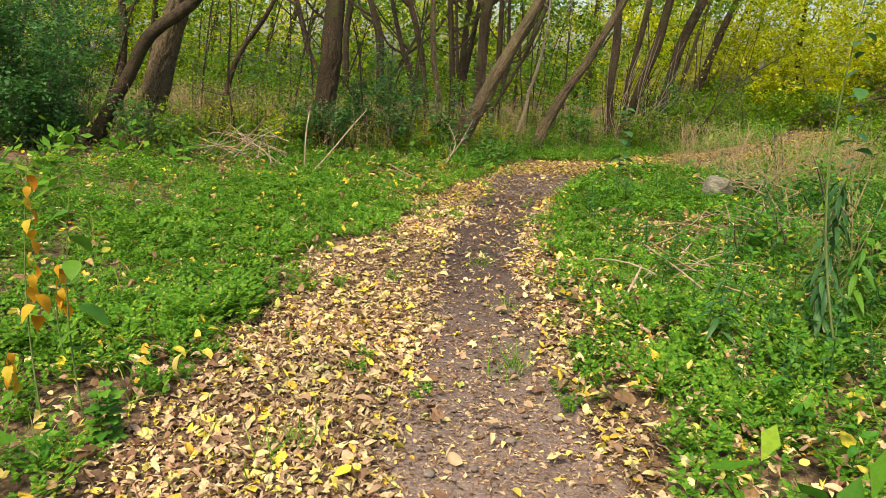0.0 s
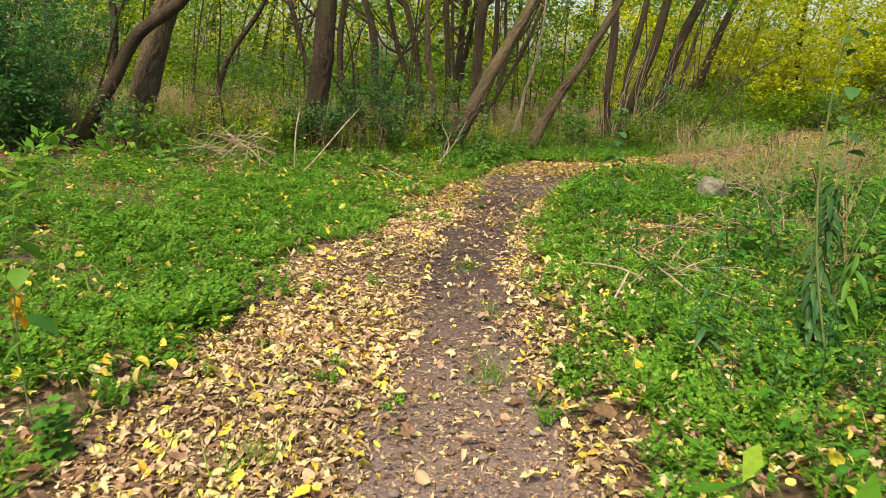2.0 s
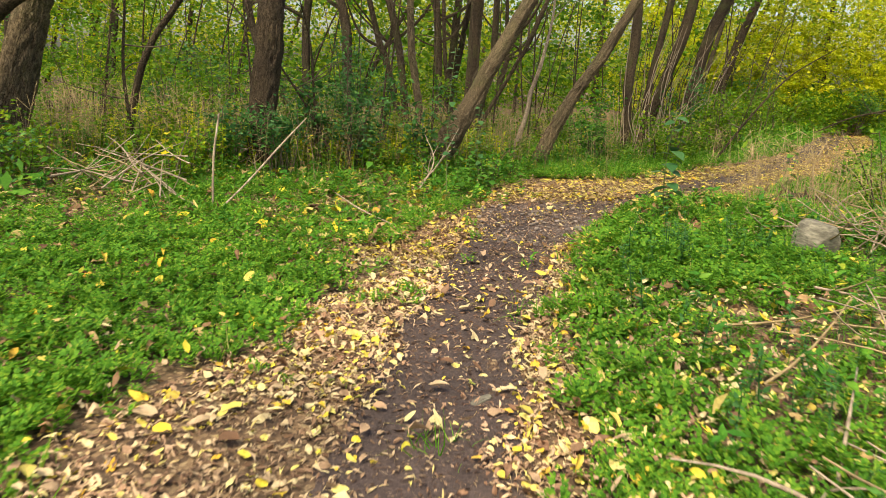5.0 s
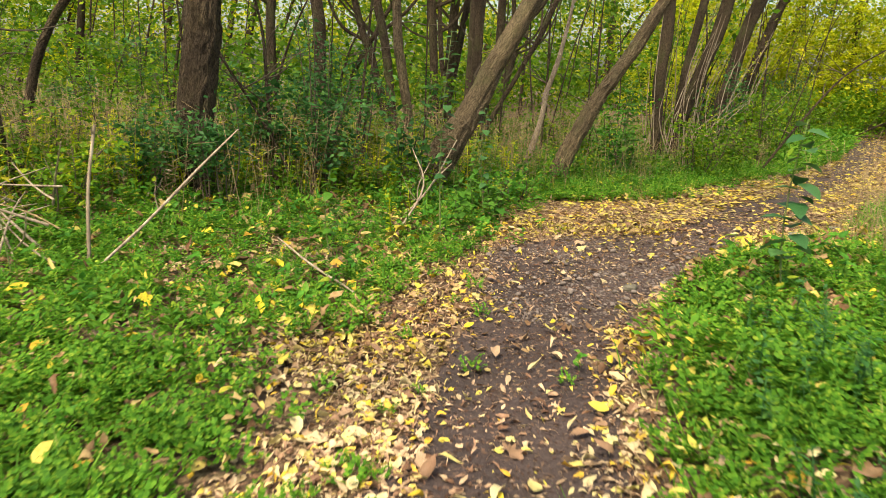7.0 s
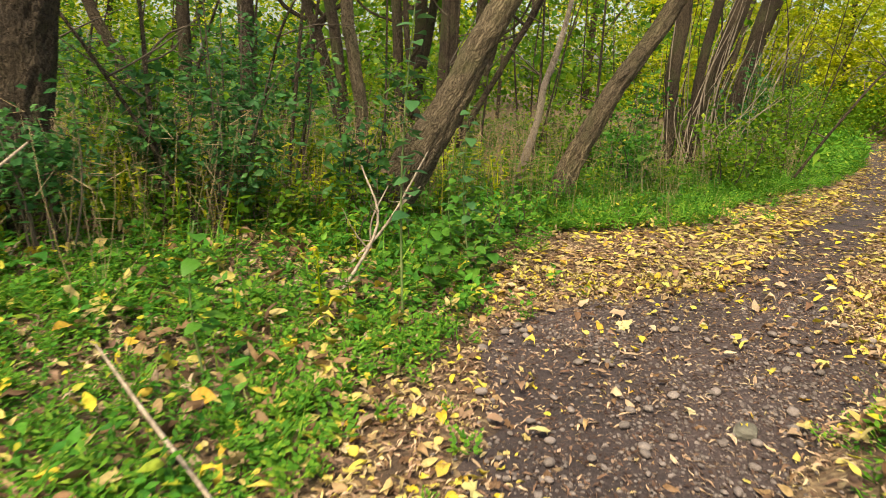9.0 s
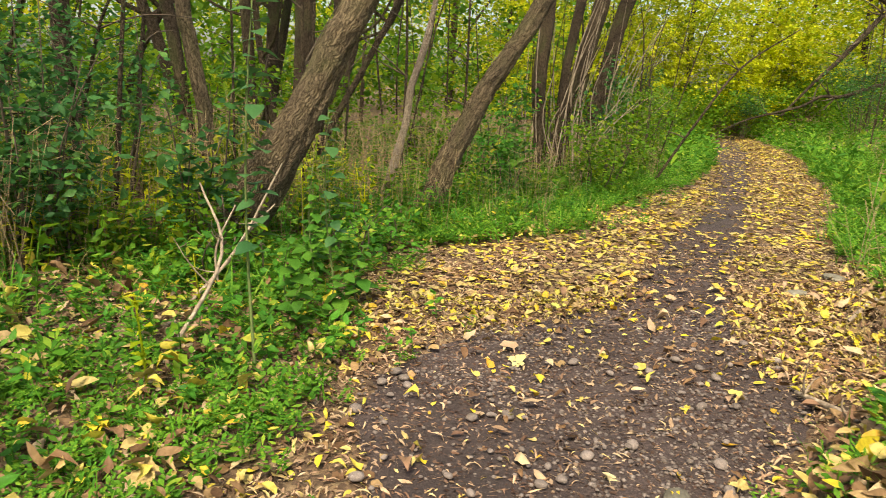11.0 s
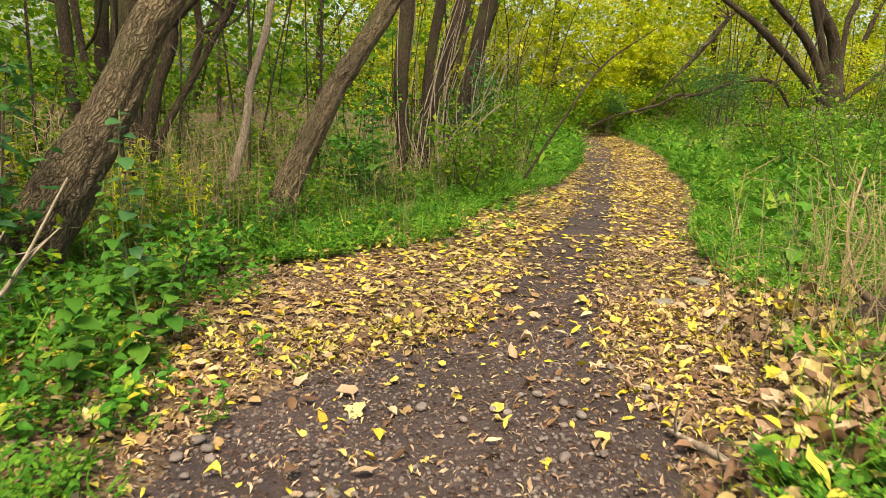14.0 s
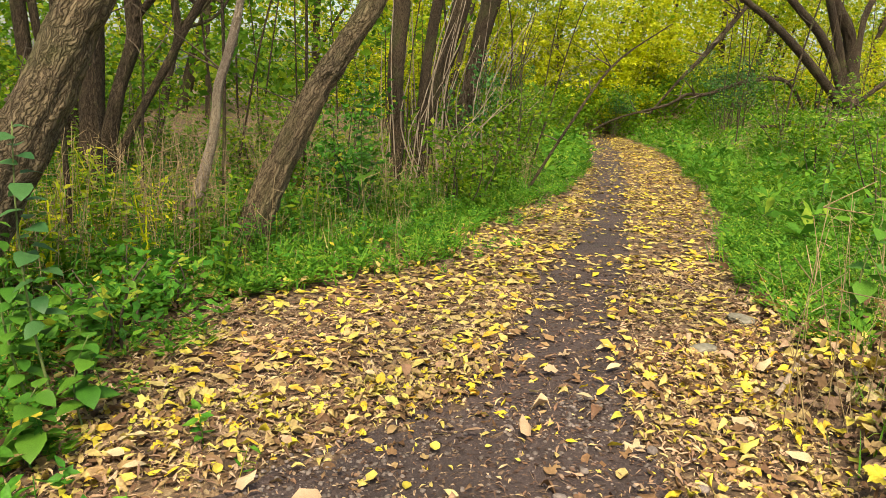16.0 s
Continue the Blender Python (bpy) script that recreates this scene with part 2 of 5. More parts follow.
# ---- lie of the land ----
RNG = np.random.default_rng(7)
LEAF_L = ([-6, 2.4, 3.3, 4.2, 5.3, 6.5, 7.6, 8.9, 9.9, 11.3, 12.0, 12.7, 13.4, 14.6, 15.1, 15.5, 15.8, 16.1, 16.5, 17.2, 18.2, 19.3, 20.3, 23.6, 28, 33], [-1.3, -1.3, -1.4, -1.2, -1.25, -0.85, -0.62, -0.5, -0.3, 0.15, 0.5, 0.7, 0.86, 0.92, 1.1, 1.65, 2.4, 3.1, 3.9, 4.3, 5.1, 6.2, 7.6, 10.1, 12.9, 15.6])
LEAF_R = ([-6, 2.9, 3.9, 5.0, 6.6, 8.1, 9.2, 10.2, 10.9, 11.4, 11.9, 12.5, 13.1, 13.7, 14.8, 16.3, 19.0, 24.4, 28.2, 33], [0.95, 0.9, 0.86, 0.84, 1.0, 1.2, 1.42, 1.7, 2.08, 2.6, 3.4, 4.15, 4.5, 4.85, 5.6, 6.8, 9.15, 13.0, 15.2, 17.6])
DIRT_L = ([-6, 2.9, 4.2, 5.5, 6.4, 7.9, 9.5, 10.6, 11.4, 12.4, 13.0, 13.3, 13.7, 14.6, 15.6, 17.8, 20, 23.4, 28, 33], [-0.16, -0.15, -0.06, -0.04, 0.0, 0.22, 0.45, 0.7, 0.8, 0.92, 1.2, 1.8, 2.75, 3.55, 4.3, 6.2, 7.7, 10.1, 12.8, 15.7])
DIRT_R = ([-6, 2.9, 3.9, 5.6, 6.7, 8.0, 9.5, 10.3, 10.9, 11.5, 12, 13.2, 14.4, 16.3, 19.9, 26.3, 33], [0.75, 0.73, 0.6, 0.62, 0.7, 0.95, 1.36, 1.5, 1.75, 2.4, 3.0, 3.32, 4.15, 5.6, 8.25, 12.8, 17.0])


def edge(table, y):
    return np.interp(y, *table)


def smooth(a):
    a = np.clip(a, 0, 1)
    return a * a * (3 - 2 * a)


def wave(x, y, s, seed=0.0):
    """Cheap smooth noise in about -1..1."""
    x, y = x * s + seed * 7.3, y * s - seed * 3.1
    return (np.sin(x * 1.7 + np.sin(y * 1.3 + seed) * 1.4) + np.sin(y * 2.1 - np.sin(x * 0.9 + 2 * seed) * 1.7) + np.sin(x * 3.9 + y * 3.3 + seed) * 0.6) / 2.6


def land(x, y):
    x, y = np.asarray(x, float), np.asarray(y, float)
    base = -0.15 - 0.02 * np.clip(y - 6, 0, 14)
    left = 0.4 * smooth((edge(LEAF_L, y) - x) / 6)
    right = (0.35 + 0.55 * smooth((y - 14) / 9)) * smooth((x - edge(LEAF_R, y)) / 6)
    trod = -0.03 * smooth((x - edge(DIRT_L, y) + 0.15) / 0.3) * smooth((edge(DIRT_R, y) + 0.15 - x) / 0.3)
    u, w = (x - 3.0) * 0.65 + (y - 11.3) * 0.76, (x - 3.0) * 0.76 - (y - 11.3) * 0.65
    hump = 0.32 * np.exp(-(u / 2.6) ** 2 - (w / 1.5) ** 2) * smooth((x - edge(LEAF_R, y) + 0.25) / 0.6)
    near = np.exp(-((x - 3) ** 2 + (y - 10) ** 2) / 900)
    return base + left + right + trod + hump + near * (0.025 * wave(x, y, 0.9) + 0.012 * wave(x, y, 4.0, 1.0))


def zland(x, y):
    return float(land(x, y))


# ---- mesh helpers ----
TUBE = {"straight": np.zeros((0, 3))}


def tri_mesh(name, v, f, mat, smooth_shade=False, straight=None):
    v, f = np.asarray(v, np.float32), np.asarray(f, np.int32)
    me = bpy.data.meshes.new(name)
    n, k = f.shape
    me.vertices.add(len(v))
    me.vertices.foreach_set("co", v.ravel())
    me.loops.add(n * k)
    me.loops.foreach_set("vertex_index", f.ravel())
    me.polygons.add(n)
    me.polygons.foreach_set("loop_start", np.arange(0, n * k, k, dtype=np.int32))
    if smooth_shade:
        me.polygons.foreach_set("use_smooth", np.ones(n, bool))
    me.update(calc_edges=True)
    me.materials.append(mat)
    if straight is None and len(TUBE["straight"]) == len(v):
        straight = TUBE["straight"]
    if straight is not None:
        me.attributes.new("straight", 'FLOAT_VECTOR', 'POINT').data.foreach_set("vector", np.asarray(straight, np.float32).ravel())
    return me


def join(pieces):
    """[(verts, faces), ...] into one pair."""
    vs, fs, n = [], [], 0
    for v, f in pieces:
        vs.append(v)
        fs.append(np.asarray(f) + n)
        n += len(v)
    return np.concatenate(vs), np.concatenate(fs)


def euler_many(rx, ry, rz):
    cx, sx, cy, sy, cz, sz = np.cos(rx), np.sin(rx), np.cos(ry), np.sin(ry), np.cos(rz), np.sin(rz)
    m = np.empty((len(cx), 3, 3))
    m[:, 0] = np.stack([cy * cz, sx * sy * cz - cx * sz, cx * sy * cz + sx * sz], 1)
    m[:, 1] = np.stack([cy * sz, sx * sy * sz + cx * cz, cx * sy * sz - sx * cz], 1)
    m[:, 2] = np.stack([-sy, sx * cy, cx * cy], 1)
    return m


def strew(shapes, at, rx, ry, rz, size):
    """Copies of one of several shapes (each verts, faces) at many places, as one mesh's data."""
    n = len(at)
    which = RNG.integers(0, len(shapes), n)
    m = euler_many(rx, ry, rz) * np.asarray(size).reshape(-1, 1, 1)
    out = []
    for k, (v, f) in enumerate(shapes):
        i = np.nonzero(which == k)[0]
        if len(i) == 0:
            continue
        vv = np.einsum('nij,vj->nvi', m[i], v) + at[i][:, None, :]
        ff = (np.asarray(f)[None] + (np.arange(len(i)) * len(v))[:, None, None]).reshape(-1, len(f[0]))
        out.append((vv.reshape(-1, 3), ff))
    return join(out)


def part(name, me, parent, label=""):
    ob = new(name, me)
    ob.parent = parent
    return tagged(ob, label=label)


# leaf shapes: length 1 along +y from the stalk, lying flat
def blade(width=0.45, curl=0.1, fold=0.1, stations=(0.0, 0.22, 0.5, 0.78, 1.0), profile=(0.0, 0.8, 1.0, 0.62, 0.0), twist=0.0, bend=0.0):
    v, f = [], []
    n = len(stations)
    for s, p in zip(stations, profile):
        z = curl * math.sin(s * math.pi) + bend * s * s
        v.append((twist * math.sin(s * 3), s, z))
    ids = {}
    for i, (s, p) in enumerate(zip(stations, profile)):
        if p > 0:
            for side in (-1, 1):
                ids[i, side] = len(v)
                v.append((side * width / 2 * p + twist * math.sin(s * 3), s - 0.03, curl * math.sin(s * math.pi) + bend * s * s + fold * p * (1 if side > 0 else 0.7)))
    for i in range(n - 1):
        for side in (-1, 1):
            a, b = ids.get((i, side)), ids.get((i + 1, side))
            if a is None:
                t = [(i, i + 1, b)]
            elif b is None:
                t = [(i, i + 1, a)]
            else:
                t = [(i, i + 1, b), (i, b, a)]
            f += [q if side < 0 else q[::-1] for q in t]
    return np.array(v), np.array(f)


def lobed(seed=0, lobes=5):
    """A lobed leaf, maple-like, gently cupped."""
    r = random.Random(seed)
    out = []
    for k in range(lobes):
        a = (k - (lobes - 1) / 2) * 0.95
        ln = 0.62 * (1.0 - 0.16 * abs(k - (lobes - 1) / 2)) * r.uniform(0.9, 1.1)
        out.append((a - 0.44, 0.4 * r.uniform(0.85, 1.1)))
        out.append((a - 0.2, ln * r.uniform(0.78, 0.9)))
        out.append((a + r.uniform(-0.06, 0.06), ln))
        out.append((a + 0.2, ln * r.uniform(0.78, 0.9)))
    out.append(((lobes - 1) / 2 * 0.95 + 0.4, 0.22))
    v = [(0, 0.32, 0)]
    for a, d in out:
        v.append((math.sin(a) * d, 0.32 + math.cos(a) * d, r.uniform(-0.07, 0.12) + 0.16 * d * r.uniform(0.2, 1)))
    f = [(0, i + 1, i) for i in range(1, len(out))]
    return np.array(v), np.array(f)


def frond(seed, pairs=5, fine=False):
    """A feathery, divided leaf of the parsley kind, arching out along +y; fine: each pinna is divided again."""
    r = random.Random(seed)
    pieces = []
    for p in range(pairs + 1):
        s = 0.25 + 0.75 * p / pairs
        z = 0.42 * math.sin(s * 2.0)
        for side in ((0,) if p == pairs else (-1, 1)):
            ln = 0.42 * (1.2 - 0.8 * (s - 0.25)) * r.uniform(0.8, 1.15)
            a = side * r.uniform(0.75, 1.1)
            w = ln * r.uniform(0.15, 0.22)
            o, d, q = np.array((0, s, z)), np.array((math.sin(a), math.cos(a), r.uniform(-0.3, 0.25))), np.array((math.cos(a), -math.sin(a), r.uniform(-0.4, 0.4)))
            if fine:
                for fwd, out, k in ((0.45, 0.0, 0.55), (0.3, 0.75, 0.4), (0.3, -0.75, 0.4)):
                    g = d * 1.0 + q * out
                    h = q - d * out
                    c = o + d * ln * fwd
                    pieces.append((np.array([c, c + g * ln * k * 0.55 + h * w * 0.75, c + g * ln * k, c + g * ln * k * 0.55 - h * w * 0.75]), np.array([(0, 1, 2), (0, 2, 3)])))
            else:
                pieces.append((np.array([o, o + d * ln * 0.6 + q * w, o + d * ln, o + d * ln * 0.6 - q * w]), np.array([(0, 1, 2), (0, 2, 3)])))
    return join(pieces)


def rosette(seed, n, pairs=5, lift=(0.15, 0.95), fine=False):
    r = random.Random(seed)
    pieces = []
    for k in range(n):
        v, f = frond(seed * 31 + k, pairs, fine)
        m = np.array((pose(r.uniform(-0.1, 0.1), r.uniform(-0.1, 0.1), 0, math.degrees(r.uniform(*lift)), r.uniform(-15, 15), 360 * (k + r.random() * 0.7) / n)))[:3, :3]
        pieces.append((v @ m.T * r.uniform(0.7, 1.1), f))
    return join(pieces)


def stalk(v0, v1, r0, r1, sides=3, bend=0.0, seg=3):
    """A thin stick from v0 to v1."""
    v0, v1 = np.array(v0, float), np.array(v1, float)
    d = v1 - v0
    u = np.cross(d, (0.31, 0.9, 0.2))
    u /= np.linalg.norm(u) + 1e-9
    w = np.cross(d, u)
    w /= np.linalg.norm(w) + 1e-9
    vs, fs = [], []
    for i in range(seg + 1):
        s = i / seg
        c = v0 + d * s + u * bend * math.sin(s * math.pi)
        r = r0 + (r1 - r0) * s
        for k in range(sides):
            a = 2 * math.pi * k / sides
            vs.append(c + r * (u * math.cos(a) + w * math.sin(a)))
    for i in range(seg):
        for k in range(sides):
            a, b = i * sides + k, i * sides + (k + 1) % sides
            fs += [(a, b, b + sides), (a, b + sides, a + sides)]
    fs += [(seg * sides, seg * sides + k, seg * sides + k + 1) for k in range(1, sides - 1)]
    return np.array(vs), np.array(fs)


def bez(points, n):
    """Catmull-Rom through (x, y, z, r) points."""
    p = np.array(points, float)
    p = np.vstack([2 * p[0] - p[1], p, 2 * p[-1] - p[-2]])
    out = []
    m = len(p) - 3
    for i in range(n + 1):
        t = i / n * m
        k = min(int(t), m - 1)
        t -= k
        a, b, c, d = p[k:k + 4]
        out.append(0.5 * (2 * b + (c - a) * t + (2 * a - 5 * b + 4 * c - d) * t * t + (3 * b - a - 3 * c + d) * t ** 3))
    return np.array(out)


def tube(points, sides=16, rings=24, rough=0.06, seed=0, flare=0.0):
    """A trunk or limb: tapering, uneven, with ridges running up it."""
    c = bez(points, rings)
    r = np.random.default_rng(abs(seed))
    ph = r.uniform(0, 6.28, 8)
    fr = np.gradient(c[:, :3], axis=0)
    fr /= np.linalg.norm(fr, axis=1)[:, None] + 1e-9
    vs, flat = [], []
    run = np.concatenate([[0], np.cumsum(np.linalg.norm(np.diff(c[:, :3], axis=0), axis=1))]) + seed * 1.7
    u = np.cross(fr[0], (0.2, 1.0, 0.1))
    for i in range(rings + 1):
        u = u - fr[i] * np.dot(u, fr[i])
        u /= np.linalg.norm(u)
        w = np.cross(fr[i], u)
        a = np.arange(sides) * 2 * np.pi / sides
        s = i / rings
        wob = 1 + rough * (np.sin(2 * a + ph[0] + 5 * s) + 0.7 * np.sin(3 * a + ph[1] - 4 * s) + 0.5 * np.sin(9 * s + ph[2] + a))
        if sides >= 24:
            wob += rough * 0.8 * np.sin(a * 9 + ph[3] + 2.2 * np.sin(14 * s + ph[4])) * (0.6 + 0.4 * np.sin(40 * s + a * 3 + ph[5]))
        rad = max(c[i, 3], 0.004) * wob * (1 + flare * math.exp(-s * 14) * (1 + 0.4 * np.sin(4 * a + ph[6])))
        flat.append(np.stack([np.cos(a) * c[i, 3], np.sin(a) * c[i, 3], np.full(sides, run[i])], 1))
        vs.append(c[i, :3] + rad[:, None] * (np.cos(a)[:, None] * u + np.sin(a)[:, None] * w))
    vs = np.concatenate(vs)
    TUBE["straight"] = np.concatenate(flat)
    k = np.arange(sides)
    fs = []
    for i in range(rings):
        a, b = i * sides + k, i * sides + (k + 1) % sides
        fs.append(np.stack([a, b, b + sides, a + sides], 1))
    if sides >= 60:
        mid = np.repeat(c[:, :3], sides, axis=0)
        out = vs - mid
        out /= np.linalg.norm(out, axis=1)[:, None] + 1e-9
        rel = np.array([1 - 2.2 * abs(noise.noise((p[0] * 17, p[1] * 17, p[2] * 4))) - 0.6 * abs(noise.noise((p[0] * 45, p[1] * 45, p[2] * 12))) for p in TUBE["straight"]])
        vs = vs + out * (rel * 0.02)[:, None]
    return vs, np.concatenate(fs)


def cluster(centres, radius, per, size, shapes, squash=0.7, tilt=0.8):
    """Leaves round many centres, uneven, denser to the middle."""
    centres = np.asarray(centres, float)
    c = np.repeat(centres, per, axis=0)
    n = len(c)
    off = RNG.normal(0, 1, (n, 3)) * np.array((1, 1, squash)) * np.repeat(np.broadcast_to(radius, len(centres)), per)[:, None] * 0.55
    return strew(shapes, c + off, RNG.normal(0, tilt, n), RNG.normal(0, tilt, n), RNG.uniform(0, 6.28, n), size * RNG.uniform(0.6, 1.25, n))


LEAFLET = [blade(0.5, 0.05, 0.08, (0, 0.45, 1.0), (0, 1.0, 0)), blade(0.55, -0.08, 0.12, (0, 0.4, 1.0), (0, 1.0, 0))]
OVATE = [blade(0.55, 0.06, 0.1, (0, 0.3, 0.68, 1.0), (0, 1.0, 0.75, 0)), blade(0.5, -0.1, 0.12, (0, 0.35, 0.7, 1.0), (0, 1.0, 0.7, 0))]
FARLEAF = [(np.array([(0, 0, 0), (0.32, 0.5, 0.08), (0, 1, 0), (-0.32, 0.5, 0.12)]), np.array([(0, 1, 2), (0, 2, 3)]))]
FALLEN = [blade(0.26, 0.08, 0.05, twist=0.1), blade(0.42, 0.08, 0.07), blade(0.6, -0.04, 0.05), blade(0.36, 0.14, -0.1, twist=0.08), blade(0.5, 0.03, 0.16, bend=0.15), blade(0.7, 0.05, 0.06), blade(0.2, 0.1, 0.05, twist=-0.1), blade(0.46, 0.14, 0.14, twist=0.05), lobed(8, 5), lobed(3, 3)]
def crumple(shape, seed, amount):
    g = np.random.default_rng(seed)
    v = shape[0] + g.normal(0, 1, shape[0].shape) * np.array((0.02, 0.018, amount * 0.7))
    return v, shape[1]


FALLEN = [crumple(q, 30 + i, 0.05) for i, q in enumerate(FALLEN)] + [crumple(FALLEN[i], 60 + i, 0.09) for i in (1, 2, 4, 5, 7)]
SHRED = [blade(0.2, 0.16, 0.06, (0, 0.35, 0.7, 1.0), (0, 1.0, 0.8, 0), twist=0.1), blade(0.3, -0.08, 0.12, (0, 0.3, 0.68, 1.0), (0, 1.0, 0.7, 0), twist=-0.08), blade(0.16, 0.22, 0.04, (0, 0.35, 0.7, 1.0), (0, 1.0, 0.8, 0), twist=0.14)]
FALLEN += [crumple(blade(w, c, fo, twist=tw, bend=be), 110 + i, 0.08) for i, (w, c, fo, tw, be) in enumerate(((0.3, 0.3, 0.2, 0.12, 0.1), (0.22, -0.2, 0.18, -0.15, 0.3), (0.42, 0.25, 0.32, 0.1, -0.1), (0.5, 0.2, -0.25, 0.06, 0.2)))] + [crumple(lobed(k, 5), 130 + k, 0.08) for k in (11, 12)]
SHRED = [crumple(q, 80 + i, 0.07) for i, q in enumerate(SHRED + SHRED)]

# ---- ground ----
gx = np.concatenate([np.linspace(-400, -14, 24), np.arange(-13.5, 24.1, 0.16), np.linspace(25, 400, 24)])
gy = np.concatenate([np.linspace(-400, -6, 22), np.arange(-5.5, 36.1, 0.16), np.linspace(37, 400, 24)])
GX, GY = np.meshgrid(gx, gy)
gv = np.stack([GX.ravel(), GY.ravel(), land(GX, GY).ravel()], 1)
ii = np.arange(len(gx) - 1)[None] + (np.arange(len(gy) - 1) * len(gx))[:, None]
gf = np.stack([ii, ii + 1, ii + 1 + len(gx), ii + len(gx)], -1).reshape(-1, 4)
ground = tagged(new("ground", tri_mesh("ground", gv, gf, M_SOIL, True)), "dark woodland soil under leaves and low plants", "ground", kind="structure")

# trodden footpath, a thin sheet with ragged edges
py = np.arange(-6, 34.0, 0.06)
pu = np.linspace(0, 1, 25)
rag = lambda y, s: 0.07 * wave(y, y * 0.3, 2.3, s) + 0.05 * wave(y, y, 9.0, s + 2)
pl, pr = edge(DIRT_L, py) - 0.12 + rag(py, 1.0), edge(DIRT_R, py) + 0.12 + rag(py, 4.0)
PX = pl[:, None] + (pr - pl)[:, None] * pu[None]
PY = np.broadcast_to(py[:, None], PX.shape)
PZ = land(PX, PY) + 0.006 + (0.004 * wave(PX, PY, 11.0, 3.0) + 0.003 * wave(PX, PY, 31.0, 5.0)) * np.sin(pu * np.pi)[None] - 0.03 * (np.abs(pu - 0.5) > 0.49)[None]
ii = np.arange(24)[None] + (np.arange(len(py) - 1) * 25)[:, None]
pf = np.stack([ii, ii + 1, ii + 26, ii + 25], -1).reshape(-1, 4)
path = tagged(new("path", tri_mesh("path", np.stack([PX.ravel(), PY.ravel(), PZ.ravel()], 1), pf, M_PATH, True)), "narrow trodden brown earth footpath curving through the wood", "path", kind="structure")


def on_land(x, y, up=0.0):
    return np.stack([x, y, land(x, y) + up], 1)


# ---- trees ----
def tree(points, bark, label, crown_at=(), crown_mat=None, limbs=(), big=False, crown_r=1.0, group="", height=7.5, per=5, leaf=0.1, seed=None, girth=0.76, low_limbs=0):
    """points: (x, y, z, radius) up the trunk; it goes on above the last to the height, tapering."""
    seed = seed if seed is not None else int(abs(points[0][0] * 97 + points[0][1] * 31))
    r = random.Random(seed)
    p = [[q[0], q[1], q[2], q[3] * girth] for q in points]
    gz = zland(p[0][0], p[0][1])
    d0 = np.array(p[1][:3]) - np.array(p[0][:3])
    if p[0][2] > gz + 0.02:
        k = (p[0][2] - gz) / max(d0[2], 0.2)
        k = min(k, 6.0)
        foot = [p[0][0] - d0[0] * k * 0.95, p[0][1], 0, p[0][3] * 1.12]
        foot[2] = zland(foot[0], foot[1]) - 0.08
        p.insert(0, foot)
    else:
        p[0][2] = gz - 0.06
    d = np.array(p[-1][:3]) - np.array(p[-2][:3])
    d /= np.linalg.norm(d)
    q = list(p[-1])
    steps = 4
    for k in range(steps):
        dz = max((height - p[-1][2]) / steps, 0.3) if k == 0 else dz
        d = d * 0.85 + np.array((r.uniform(-0.12, 0.12), r.uniform(-0.12, 0.12), 0.22))
        d /= np.linalg.norm(d)
        ln = dz / max(d[2], 0.35)
        q = [q[0] + d[0] * ln, q[1] + d[1] * ln, q[2] + d[2] * ln, q[3] * 0.8]
        p.append(q)
    base = p[0]
    t = new("tree")
    t.location = base[:3]
    tagged(t, label, "tree", group)
    loc = lambda pts: [(a[0] - base[0], a[1] - base[1], a[2] - base[2], a[3]) for a in pts]
    v, f = tube(loc(p), 60 if big else 14, 170 if big else 26, 0.04, seed, 0.25)
    part("trunk", tri_mesh("trunk", v, f, bark, True), t)
    centres = []
    tops = [p]
    for lm in limbs:
        tops.append([list(a) for a in lm])
    for k in range(5):
        a = p[-1 - (k % 4)]
        ang, ln = r.uniform(0, 6.28), r.uniform(1.0, 2.2)
        tops.append([[a[0], a[1], a[2], a[3] * 0.55], [a[0] + math.cos(ang) * ln * 0.5, a[1] + math.sin(ang) * ln * 0.5, a[2] + ln * 0.35, a[3] * 0.35], [a[0] + math.cos(ang) * ln, a[1] + math.sin(ang) * ln, a[2] + ln * 0.9, 0.015]])
    for k in range(low_limbs):
        a, b = p[len(p) - 6], p[len(p) - 5]
        u = r.uniform(0.0, 1.0)
        a = [a[i] + (b[i] - a[i]) * u for i in range(4)]
        ang, ln = r.choice((0.0, 3.14)) + r.gauss(0, 0.5), r.uniform(0.9, 2.4)
        tops.append([[a[0], a[1], a[2], a[3] * 0.5], [a[0] + math.cos(ang) * ln * 0.45, a[1] + math.sin(ang) * ln * 0.4, a[2] + ln * r.uniform(0.2, 0.5), a[3] * 0.4], [a[0] + math.cos(ang) * ln * 0.8, a[1] + math.sin(ang) * ln, a[2] + ln * 1.1, 0.012]])
    for pts in tops[1:]:
        v, f = tube(loc(pts), 9, 12, 0.05, seed + len(centres))
        part("limb", tri_mesh("limb", v, f, bark, True), t)
    for pts in tops:
        for a in pts[-2:]:
            for k in range(5):
                centres.append((a[0] - base[0] + r.gauss(0, crown_r), a[1] - base[1] + r.gauss(0, crown_r), max(a[2] - base[2] + r.gauss(0.2, crown_r * 0.6), 4.3)))
    for a in crown_at:
        centres.append((a[0] - base[0], a[1] - base[1], a[2] - base[2]))
    v, f = cluster(centres, 0.55, per, leaf, FARLEAF)
    part("crown", tri_mesh("crown", v, f, crown_mat or M_GREEN), t)
    return t


